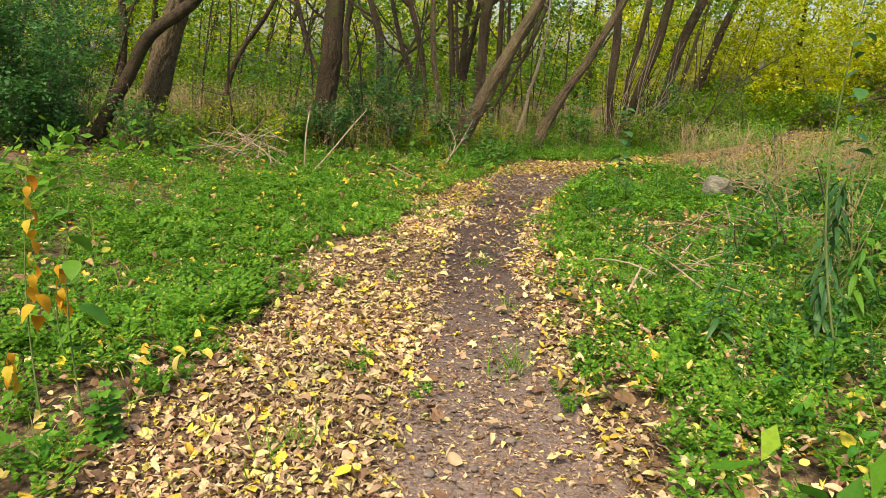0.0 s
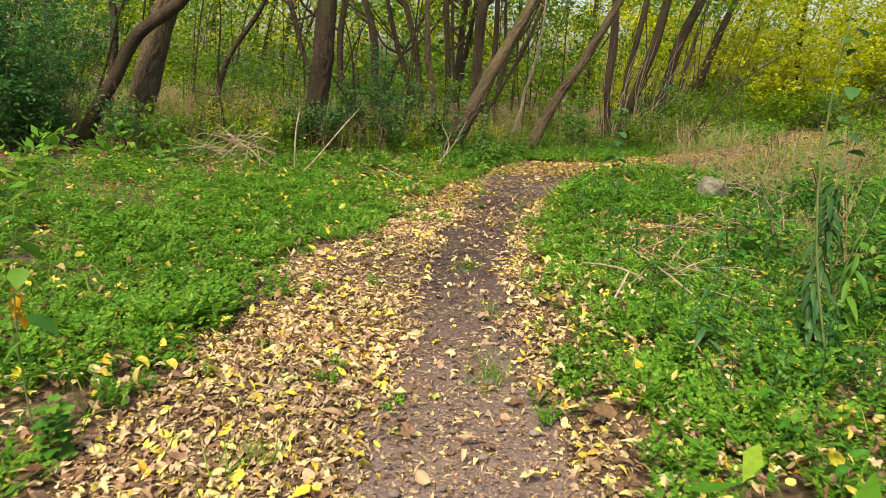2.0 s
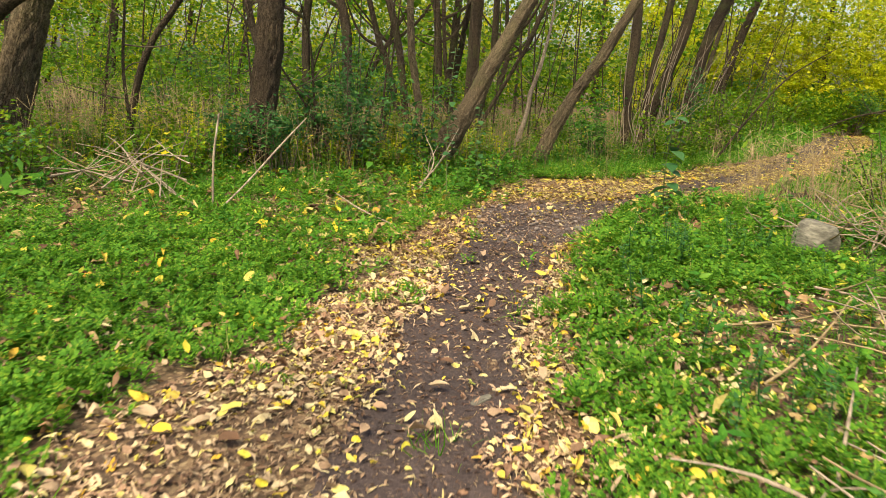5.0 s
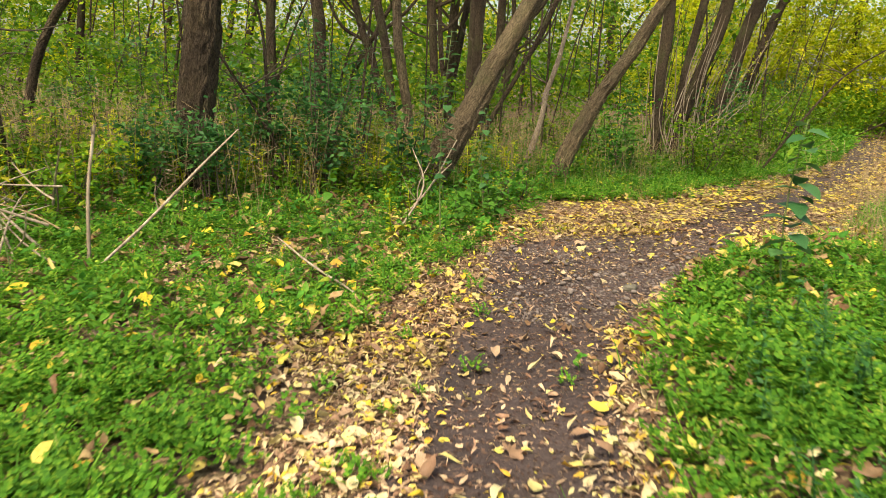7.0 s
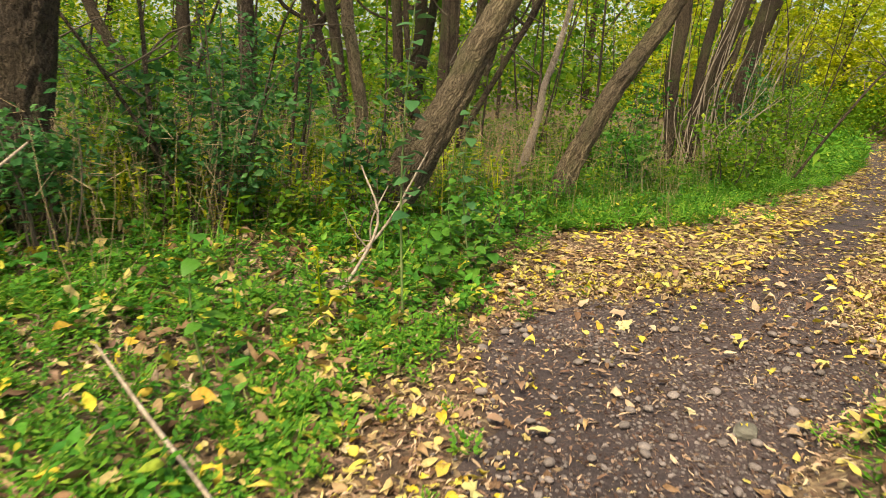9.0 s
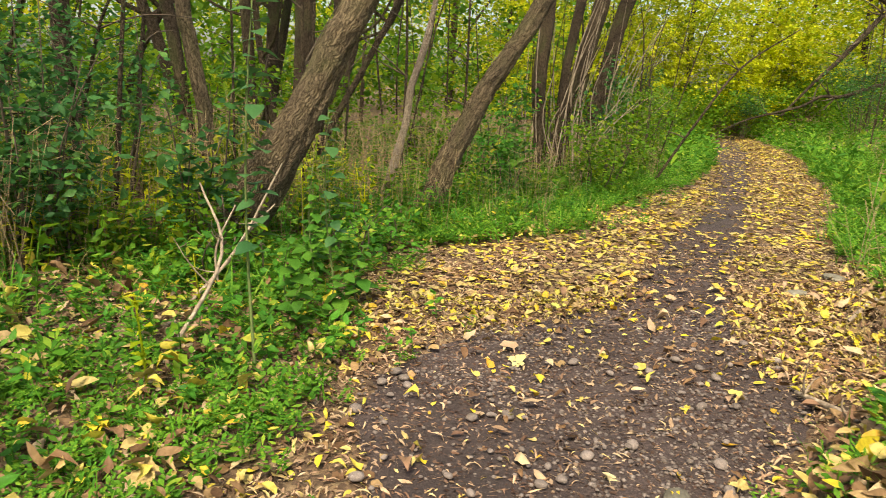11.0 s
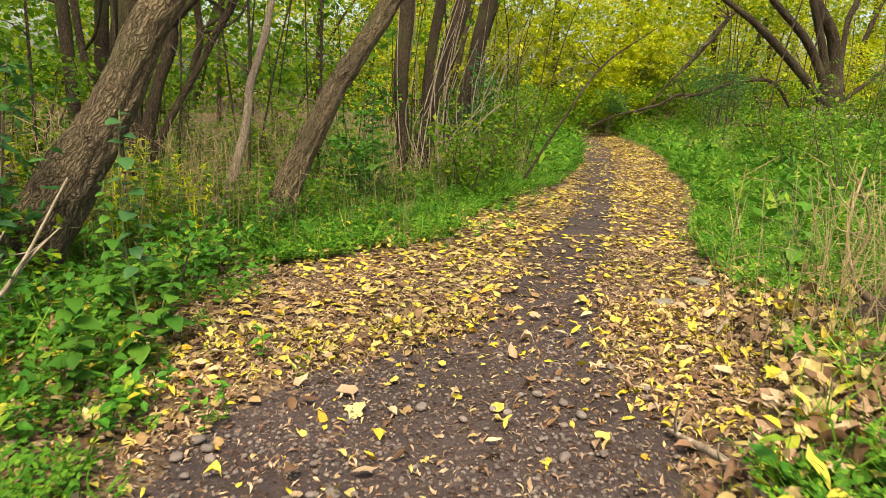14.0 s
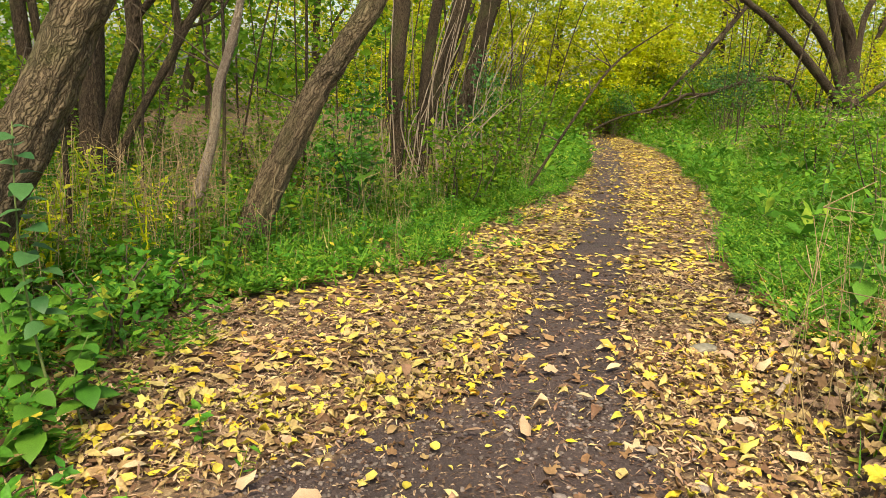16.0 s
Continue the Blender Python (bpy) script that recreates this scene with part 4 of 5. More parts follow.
v, f = strew(HERB_FAR, on_land(hx, hy, 0.01), RNG.normal(0, 0.12, n), RNG.normal(0, 0.12, n), RNG.uniform(0, 6.28, n), RNG.uniform(0.12, 0.22, n))
tagged(new("bank_herbs", tri_mesh("bank_herbs", v, f, M_HERB)), "green herbs covering the bank beyond the bend", "herbs", kind="stuff")

hx, hy = scatter_xy(4500, 4.4, 9.5, 8.5, 17, lambda x, y: herb_keep(x, y) * (x > edge(LEAF_R, y)))
n = len(hx)
v, f = strew(HERB_FAR, on_land(hx, hy, 0.01), RNG.normal(0, 0.12, n), RNG.normal(0, 0.12, n), RNG.uniform(0, 6.28, n), RNG.uniform(0.1, 0.18, n))
tagged(new("side_herbs", tri_mesh("side_herbs", v, f, M_HERB)), "green herbs filling the slope beside the bend", "herbs", kind="stuff")

hx, hy = scatter_xy(3000, -3.0, 1.2, 9.8, 15.6, lambda x, y: (1 - leafzone(x, y, 0.4)) * np.clip(0.3 + 0.9 * wave(x, y, 1.3, 41.0), 0.04, 1))
n = len(hx)
v, f = strew(HERB, on_land(hx, hy, 0.01), RNG.normal(0, 0.12, n), RNG.normal(0, 0.12, n), RNG.uniform(0, 6.28, n), RNG.uniform(0.08, 0.15, n))
tagged(new("bend_herbs", tri_mesh("bend_herbs", v, f, M_HERB)), "low feathery green herbs on the inside of the bend", "herbs", kind="stuff")
hx, hy = scatter_xy(800, -3.0, -0.5, 5.4, 9.5, lambda x, y: smooth((edge(LEAF_L, y) - x - 0.05) / 0.35))
n = len(hx)
v, f = strew(HERB, on_land(hx, hy, 0.01), RNG.normal(0, 0.15, n), RNG.normal(0, 0.15, n), RNG.uniform(0, 6.28, n), RNG.uniform(0.08, 0.15, n))
tagged(new("margin_herbs", tri_mesh("margin_herbs", v, f, M_HERB)), "feathery green herbs along the path's margin", "herbs", kind="stuff")
hx, hy = scatter_xy(2600, 1.3, 6.2, 8.4, 13.6, lambda x, y: smooth((x - edge(LEAF_R, y) - 0.05) / 0.35) * smooth((edge(LEAF_R, y) + 2.6 - x) / 0.6) * np.where(y < 11.2, 1.0, np.clip(0.1 + 0.9 * wave(x, y, 1.5, 51.0), 0.02, 1)))
n = len(hx)
v, f = strew(HERB, on_land(hx, hy, 0.01), RNG.normal(0, 0.12, n), RNG.normal(0, 0.12, n), RNG.uniform(0, 6.28, n), RNG.uniform(0.1, 0.17, n))
tagged(new("verge_herbs", tri_mesh("verge_herbs", v, f, M_HERB)), "taller green herbs on the verge outside the bend", "herbs", kind="stuff")
HERB_ROUGH = [rosette(s + 80, 3, 2) for s in range(3)]
hx, hy = scatter_xy(14000, -18, 22, -10, 34, lambda x, y: herb_keep(x, y) * (1 - soft_box(x, y, -5.2, np.where(y < 9, 5.0, 9.0), 1.4, 34, 1.5)) * (1 - leafzone(x, y)))
n = len(hx)
v, f = strew(HERB_ROUGH, on_land(hx, hy, 0.01), RNG.normal(0, 0.12, n), RNG.normal(0, 0.12, n), RNG.uniform(0, 6.28, n), RNG.uniform(0.28, 0.55, n))
tagged(new("outer_herbs", tri_mesh("outer_herbs", v, f, M_HERB)), "green herbs growing on all round the path", "herbs", kind="stuff")

hx, hy = scatter_xy(5200, 0.2, 6.5, 14.6, 20.5, lambda x, y: (1 - leafzone(x, y, 0.4)) * (x < edge(LEAF_L, y)) * (x > edge(LEAF_L, y) - 2.8) * np.clip(0.6 + 0.6 * wave(x, y, 1.0, 31.0), 0.1, 1))
n = len(hx)
v, f = strew(HERB_FAR, on_land(hx, hy, 0.01), RNG.normal(0, 0.12, n), RNG.normal(0, 0.12, n), RNG.uniform(0, 6.28, n), RNG.uniform(0.1, 0.19, n))
tagged(new("island_herbs", tri_mesh("island_herbs", v, f, M_HERB)), "feathery bright green herbs at the tree feet", "herbs", kind="stuff")

hx, hy = scatter_xy(900, -1.6, 1.2, 1.6, 13.5, lambda x, y: leafzone(x, y) * (1 - dirtzone(x, y, 0.5)) * np.clip(0.1 + 0.8 * wave(x, y, 1.9, 81.0), 0.0, 1))
n = len(hx)
v, f = strew(HERB, on_land(hx, hy, 0.01), RNG.normal(0, 0.15, n), RNG.normal(0, 0.15, n), RNG.uniform(0, 6.28, n), RNG.uniform(0.05, 0.12, n))
tagged(new("leaf_bed_herbs", tri_mesh("leaf_bed_herbs", v, f, M_HERB)), "small green herbs growing up through the fallen leaves", "herbs", kind="stuff")
HERB_LOW = [rosette(s + 120, 3, 3) for s in range(4)]
hx, hy = scatter_xy(11000, 4.5, 15, 13.2, 27, lambda x, y: (x > edge(LEAF_R, y) + 0.1) * (x < edge(LEAF_R, y) + 5.5))
n = len(hx)
v, f = strew(HERB_LOW, on_land(hx, hy, 0.01), RNG.normal(0, 0.12, n), RNG.normal(0, 0.12, n), RNG.uniform(0, 6.28, n), RNG.uniform(0.09, 0.18, n))
hx, hy = scatter_xy(7000, 3.5, 13.5, 18.0, 30, lambda x, y: (x < edge(LEAF_L, y) - 0.05) * (x > edge(LEAF_L, y) - 2.6))
n = len(hx)
w, g = strew(HERB_LOW, on_land(hx, hy, 0.01), RNG.normal(0, 0.12, n), RNG.normal(0, 0.12, n), RNG.uniform(0, 6.28, n), RNG.uniform(0.1, 0.2, n))
tagged(new("inner_carpet", tri_mesh("inner_carpet", w, g, M_HERB)), "green herbs between the far path and the wood", "herbs", kind="stuff")
tagged(new("bank_carpet", tri_mesh("bank_carpet", v, f, M_HERB)), "even carpet of fresh green herbs on the bank", "herbs", kind="stuff")

# ---- fallen leaves ----
def fallen(n, x0, x1, y0, y1, keep, size, mat, name, label, flat=0.2, up=0.008, shapes=None):
    x, y = scatter_xy(n, x0, x1, y0, y1, keep)
    k = len(x)
    at = on_land(x, y)
    at[:, 2] += up + RNG.uniform(0, 0.014, k)
    v, f = strew(shapes or FALLEN, at, RNG.normal(0, flat, k), RNG.normal(0, flat, k), RNG.uniform(0, 6.28, k), size[0] + (size[1] - size[0]) * RNG.beta(1.6, 2.4, k))
    return tagged(new(name, tri_mesh(name, v, f, mat, True)), label, "leaves", kind="stuff")


def bend_zone(x, y):
    """The trodden-out bend, where the leaves lie thin."""
    return np.exp(-((x - 1.9) / 1.9) ** 4 - ((y - 11.9) / 1.7) ** 4)


def leaf_keep(x, y):
    d = dirtzone(x, y)
    return leafzone(x, y, 0.5) * (1 - np.where(y < 10.5, 0.93, np.where(y < 14, 0.8, 0.78)) * d) * np.clip(0.7 + 0.4 * wave(x, y, 2.0, 11.0) + 0.35 * wave(x, y, 0.7, 14.0), 0.12, 1) * (1 - 0.93 * bend_zone(x, y)) + 0.006


fallen(76000, -2.2, 3.0, 0.2, 9.5, leaf_keep, (0.018, 0.09), M_FALL, "fallen_leaves", "tan and yellow autumn leaves strewn along the path", 0.34)
fallen(50000, -1.5, 5.3, 9.5, 14, leaf_keep, (0.02, 0.1), M_GOLD, "fallen_leaves", "yellow and brown autumn leaves strewn round the bend", 0.32)
fallen(9000, -2.0, 1.8, -7, 0.3, leaf_keep, (0.04, 0.12), M_FALL, "fallen_leaves", "tan leaves strewn along the path's start", 0.2, 0.008, OVATE)
fallen(190000, -2, 18, 14, 33.5, leaf_keep, (0.045, 0.14), M_GOLD, "fallen_leaves", "yellow autumn leaves covering the path's far stretch", 0.2, 0.008, LEAFLET)
fallen(150000, -2.5, 6, 0.2, 15.5, lambda x, y: leafzone(x, y, 0.6) * (1 - np.where(y < 10.5, 0.86, 0.84) * dirtzone(x, y)), (0.022, 0.08), M_LITTER, "leaf_litter", "brown shrivelled leaf litter along the path", 0.3, 0.004, SHRED)
fallen(9500, -6, 6, 2, 16, lambda x, y: 0.5 * (1 - leafzone(x, y)), (0.05, 0.14), M_GOLD, "scattered_leaves", "single fallen leaves lying among the green herbs", 0.4, 0.07)
fallen(10000, -4.5, 0.6, 7.5, 15, lambda x, y: (0.2 + 0.8 * smooth((x - edge(LEAF_L, y) + 1.5 + 0.5 * wave(x, y, 1.3)) / 1.4)) * smooth((y - 7.5) / 3) * (1 - leafzone(x, y)), (0.045, 0.095), M_GOLD, "scattered_leaves", "yellow fallen leaves caught among the brambles", 0.45, 0.05, OVATE)
fallen(4500, 1.2, 5.0, 8.3, 13.5, lambda x, y: (1 - leafzone(x, y)) * smooth((edge(LEAF_R, y) + 0.75 + 0.3 * wave(x, y, 1.7) - x) / 0.7), (0.045, 0.095), M_GOLD, "scattered_leaves", "yellow fallen leaves caught in the grassy verge", 0.4, 0.08, OVATE)
fallen(7000, 0.7, 3.4, 1.2, 8.5, lambda x, y: (1 - leafzone(x, y)) * np.clip(0.9 - 0.35 * (x - edge(LEAF_R, y)), 0.08, 1), (0.04, 0.1), M_FALL, "scattered_leaves", "pale fallen leaves caught in the herbs beside the path", 0.35, 0.06)
fallen(2400, -3.6, -0.9, 1.2, 7.5, lambda x, y: (1 - leafzone(x, y)) * np.clip(0.8 - 0.6 * (edge(LEAF_L, y) - x), 0.05, 1), (0.04, 0.1), M_FALL, "scattered_leaves", "pale fallen leaves caught in the herb carpet", 0.35, 0.06)

fallen(15000, 2.2, 7.0, 9.8, 14.5, lambda x, y: (1 - leafzone(x, y)) * smooth((edge(LEAF_R, y) + 2.4 - x) / 1.2), (0.045, 0.12), M_LITTER, "verge_litter", "brown and yellow leaf litter under the verge's herbs", 0.4, 0.02)
fallen(2600, 2.2, 6.0, 9.8, 14.5, lambda x, y: (1 - leafzone(x, y)) * smooth((edge(LEAF_R, y) + 1.6 - x) / 1.0), (0.07, 0.15), M_GOLD, "verge_leaves", "long curled yellow leaves lying over the verge", 0.5, 0.06)
fallen(9000, 0.6, 6.5, 14.2, 20.5, lambda x, y: (1 - leafzone(x, y)) * smooth((x - edge(LEAF_L, y) + 1.6 + 0.7 * wave(x, y, 1.2, 97.0)) / 1.2) * (x < edge(LEAF_L, y) + 0.2), (0.04, 0.1), M_GOLD, "scattered_leaves", "yellow leaves spilling under the herbs by the tree feet", 0.4, 0.06, OVATE)
hx, hy = scatter_xy(1100, 0.9, 7.0, 14.0, 20.0, lambda x, y: leafzone(x, y) * smooth((edge(LEAF_L, y) + 0.9 - x) / 0.6) * np.clip(0.15 + 0.9 * wave(x, y, 2.0, 99.0), 0, 1))
n = len(hx)
v, f = strew(HERB_FAR, on_land(hx, hy, 0.01), RNG.normal(0, 0.12, n), RNG.normal(0, 0.12, n), RNG.uniform(0, 6.28, n), RNG.uniform(0.09, 0.17, n))
tagged(new("island_edge_herbs", tri_mesh("island_edge_herbs", v, f, M_HERB)), "feathery green tufts growing out into the fallen leaves", "herbs", kind="stuff")
fallen(260, -2.6, 1.2, 9.8, 14.6, lambda x, y: 1 - leafzone(x, y), (0.1, 0.17), M_GOLD, "scattered_leaves", "large yellow leaves lying on the low herbs", 0.5, 0.09)
fallen(17000, -5.0, 1.2, 9.2, 16.5, lambda x, y: (1 - leafzone(x, y)) * np.clip(0.6 + 0.5 * wave(x, y, 1.1, 61.0), 0.15, 1), (0.035, 0.1), M_LITTER, "bend_litter", "brown leaf litter on the inside of the bend", 0.4, 0.03)


def debris(n, mat, size, label, keep):
    x, y = scatter_xy(n, -0.6, 6.5, 1.5, 16.5, keep)
    k = len(x)
    at = on_land(x, y, 0.008)
    v, f = strew(LEAFLET + [stalk((0, 0, 0), (0, 1.6, 0.1), 0.05, 0.03, 3, 0.1, 1)], at, RNG.normal(0, 0.25, k), RNG.normal(0, 0.25, k), RNG.uniform(0, 6.28, k), RNG.uniform(*size, k))
    tagged(new("path_debris", tri_mesh("path_debris", v, f, mat)), label, "debris", kind="stuff")


debris(170000, M_CRUMB, (0.01, 0.036), "crumbled brown leaves and twigs trodden into the path", lambda x, y: dirtzone(x, y, 0.5) * (0.35 + 0.65 * smooth((y - 4.0) / 3.5)))
debris(240000, M_LITTER, (0.01, 0.042), "dry pale leaf crumbs on the paler start of the path", lambda x, y: dirtzone(x, y, 0.5) * (1 - smooth((y - 3.0) / 4.0)))
debris(6000, M_LITTER, (0.012, 0.04), "pale leaf fragments trodden into the path", lambda x, y: dirtzone(x, y, 0.5))

# fine gravel showing through at the bend
GRIT = []
for k in range(5):
    bm = bmesh.new()
    bmesh.ops.create_icosphere(bm, subdivisions=1, radius=0.5)
    for v in bm.verts:
        v.co *= 1 + 0.5 * noise.noise(v.co * 1.9 + Vector((k * 4.0, 1, 0)))
        v.co.z *= 0.6
    bm.verts.index_update()
    GRIT.append((np.array([tuple(v.co) for v in bm.verts]), np.array([[v.index for v in f.verts] for f in bm.faces])))
    bm.free()
x, y = scatter_xy(19000, 0.4, 4.2, 10.4, 13.6, lambda x, y: dirtzone(x, y, 0.6) * np.clip(0.5 + 0.6 * wave(x, y, 1.6, 21.0), 0.1, 1))
n = len(x)
v, f = strew(GRIT, on_land(x, y, 0.008), RNG.normal(0, 0.2, n), RNG.normal(0, 0.2, n), RNG.uniform(0, 6.28, n), 0.006 + 0.022 * RNG.random(n) ** 2)
tagged(new("gravel", tri_mesh("gravel", v, f, M_GRAVEL, True)), "fine grey and brown gravel in the trodden bend", "gravel", kind="stuff")

# ---- grasses, dry stalks and brambles: past counting ----
def blade_strip(seed, bend):
    r = random.Random(seed)
    v, f = [], []
    for i, s in enumerate((0, 0.4, 0.75, 1.0)):
        w = 0.022 * (1 - s) + 0.002
        v += [(-w, bend * s * s, s * (1 - 0.35 * bend * s)), (w, bend * s * s, s * (1 - 0.35 * bend * s))]
    for i in range(3):
        a = 2 * i
        f += [(a, a + 1, a + 3), (a, a + 3, a + 2)]
    return np.array(v), np.array(f)


GRASS = [blade_strip(k, b) for k, b in enumerate((0.15, 0.4, 0.7, 1.0))]


def grass(name, label, spots, per, spread, size, mat, shapes=None, lean=0.25):
    """Tufts at the spots (x, y), each of many blades."""
    x = np.repeat(spots[0], per) + RNG.normal(0, spread, len(spots[0]) * per)
    y = np.repeat(spots[1], per) + RNG.normal(0, spread, len(spots[0]) * per)
    n = len(x)
    v, f = strew(shapes or GRASS, on_land(x, y, -0.01), RNG.normal(0, lean, n), RNG.normal(0, lean, n), RNG.uniform(0, 6.28, n), RNG.uniform(*size, n))
    return tagged(new(name, tri_mesh(name, v, f, mat)), label, "grass", kind="stuff")


off_path = lambda x, y: 1 - leafzone(x, y, 0.4)


def tall_growth(x, y):
    """1 inside the wood's edge, where stalks and shoots stand high; 0 on the low ground inside the bend."""
    return smooth((y - np.interp(x, [-5, -2.9, -2.7, -1.6, -0.6, 0.4, 1.5, 4], [10.6, 11.6, 12.3, 13.2, 14.5, 15.2, 15.8, 16.6]) + 0.4 * wave(x, y, 1.3, 91.0)) / 0.9)


grass("grass_tufts", "fine green grass growing among the herbs", scatter_xy(900, -5, 6, 1.5, 13, off_path), 9, 0.05, (0.1, 0.26), M_GRASS)
grass("grass_island", "lush green grass between the tree feet and the path", scatter_xy(450, 1.6, 6.5, 15.6, 20.5, lambda x, y: off_path(x, y) * (x > edge(LEAF_L, y) - 2.6) * (x < edge(LEAF_L, y))), 12, 0.07, (0.14, 0.34), M_GRASS)
grass("tree_foot_grass", "tangled green grass round the leaning trunks' feet", scatter_xy(260, -4.0, 4.0, 13.4, 17.5, lambda x, y: off_path(x, y) * (x < edge(LEAF_L, y) - 0.1) * (x > edge(LEAF_L, y) - 3.2)), 9, 0.1, (0.16, 0.42), M_GRASS)
grass("verge_grass", "knee-high green grass on the verge outside the bend", scatter_xy(110, 2.2, 6.2, 9.6, 13.2, lambda x, y: off_path(x, y) * (x > edge(LEAF_R, y) + 0.35) * (x < edge(LEAF_R, y) + 2.2)), 9, 0.07, (0.15, 0.34), M_GRASS)
grass("bank_grass", "green grass on the bank beyond the bend", scatter_xy(2200, 5, 22, 13, 31, lambda x, y: off_path(x, y) * (x > edge(LEAF_R, y))), 8, 0.1, (0.16, 0.34), M_GRASS)
grass("verge_grass", "longer green grass on the outer verge of the bend", scatter_xy(110, 1.5, 5.5, 9.0, 14.0, lambda x, y: (x > edge(LEAF_R, y) + 0.05) * (x < edge(LEAF_R, y) + 0.9)), 10, 0.08, (0.1, 0.24), M_GRASS)
grass("edge_grass", "small grass tufts in the trodden path", (np.array([0.4, 0.42, -0.69, -0.6, 0.5, 0.36, 0.9, 1.6]), np.array([3.74, 3.85, 2.79, 2.9, 4.9, 6.1, 7.9, 8.6])), 26, 0.06, (0.08, 0.24), M_GRASS, None, 0.4)


def stem_shape(seed):
    r = random.Random(seed)
    parts = [stalk((0, 0, 0), (r.uniform(-0.12, 0.12), r.uniform(-0.12, 0.12), 1), 0.0032, 0.0014, 3, r.uniform(-0.08, 0.08), 3)]
    for k in range(r.randint(1, 3)):
        s = r.uniform(0.5, 0.95)
        parts.append(stalk((0, 0, s), (r.uniform(-0.2, 0.2), r.uniform(-0.2, 0.2), s + r.uniform(-0.05, 0.15)), 0.003, 0.002, 3, 0.0, 1))
    return join(parts)


STEMS_DRY = [stem_shape(k) for k in range(7)]
wood_edge = lambda x, y: (1 - leafzone(x + 0.35, y, 0.4)) * np.clip(0.55 + 0.55 * wave(x, y, 1.1, 13.0), 0.08, 1) * smooth((y - 11.2 - np.where(x > -2, 0.95, 0.25) * (x + 2)) / 1.0)
grass("dry_stalks", "tall dead straw-coloured stalks at the wood's edge", scatter_xy(900, -7, 0.8, 10.6, 17, lambda x, y: wood_edge(x, y) * (0.04 + 0.96 * tall_growth(x, y))), 4, 0.09, (0.45, 1.15), M_STRAW, STEMS_DRY, 0.14)
grass("dry_stalks", "fine upright straw stalks before the leaning trunks", scatter_xy(300, -4.5, 2.0, 12.4, 17.0, lambda x, y: off_path(x + 0.4, y) * (0.05 + tall_growth(x, y))), 4, 0.12, (0.4, 1.1), M_STRAW, STEMS_DRY, 0.12)
grass("dry_grass", "thin bleached stalks standing on the verge", scatter_xy(13, 4.0, 5.6, 11.9, 13.2, lambda x, y: x * 0 + 1), 6, 0.1, (0.5, 1.15), M_STRAW, STEMS_DRY, 0.2)
grass("dry_grass", "tall pale plume of dead grass beside the stone", scatter_xy(22, 4.1, 5.8, 9.0, 11.2, lambda x, y: x * 0 + 1), 12, 0.09, (0.5, 1.05), M_STRAW, STEMS_DRY, 0.22)
grass("dry_grass", "tall pale dead grass in the near weeds", scatter_xy(4, 2.7, 3.4, 4.8, 6.0, lambda x, y: x * 0 + 1), 7, 0.08, (0.5, 1.1), M_STRAW, STEMS_DRY, 0.2)
grass("dry_stalks", "dead straw-coloured stalks round the tree feet", scatter_xy(420, 0.6, 7.5, 16, 23, lambda x, y: off_path(x, y) * (x < edge(LEAF_L, y) - 0.6)), 4, 0.08, (0.35, 0.95), M_STRAW, STEMS_DRY, 0.16)
grass("dry_grass", "pale bleached dead grass standing beside the path", scatter_xy(75, 3.6, 8.0, 9.8, 14.0, lambda x, y: off_path(x - 0.35, y) * (x > edge(LEAF_R, y)) * (0.25 + 0.75 * (wave(x, y, 1.3, 3.0) > 0))), 9, 0.1, (0.35, 0.95), M_STRAW, STEMS_DRY, 0.2)
grass("dry_grass", "pale bleached dead grass on the bank", scatter_xy(60, 8, 20, 17, 29, lambda x, y: off_path(x - 0.6, y) * (x > edge(LEAF_R, y)) * (wave(x, y, 0.8, 3.0) > 0.2)), 6, 0.12, (0.3, 0.8), M_STRAW, STEMS_DRY, 0.2)


def leafy_sprig(seed, leaves=8, size=0.34, forms=OVATE):
    """A low bramble-like shoot: a stem with broad leaves up it. Unit height."""
    r = random.Random(seed)
    pieces = []
    for k in range(leaves):
        s = 0.25 + 0.75 * (k + 0.5) / leaves
        v, f = r.choice(forms)
        m = np.array(pose(0, 0, 0, r.uniform(-25, 40), r.uniform(-20, 20), k * 137 + r.uniform(-20, 20)))[:3, :3]
        pieces.append((v @ m.T * size * r.uniform(0.7, 1.15) + (r.uniform(-0.04, 0.04), r.uniform(-0.04, 0.04), s), f))
    pieces.append(stalk((0, 0, 0), (0, 0, 1), 0.015, 0.008, 3, 0.03, 3))
    return join(pieces)


SPRIG = [leafy_sprig(k, 6 + k % 4) for k in range(6)]
SPRIG_TALL = [leafy_sprig(k + 20, 15 + k % 5, 0.13, LEAFLET) for k in range(5)]
SPRIG_FAR = [leafy_sprig(k, 11 + k % 4, 0.2, LEAFLET) for k in range(5)]


def sprigs(name, label, n, x0, x1, y0, y1, keep, size, mat, forms=None):
    x, y = scatter_xy(n, x0, x1, y0, y1, keep)
    k = len(x)
    v, f = strew(forms or SPRIG, on_land(x, y, -0.01), RNG.normal(0, 0.2, k), RNG.normal(0, 0.2, k), RNG.uniform(0, 6.28, k), RNG.uniform(*size, k))
    return tagged(new(name, tri_mesh(name, v, f, mat)), label, "plants", kind="stuff")


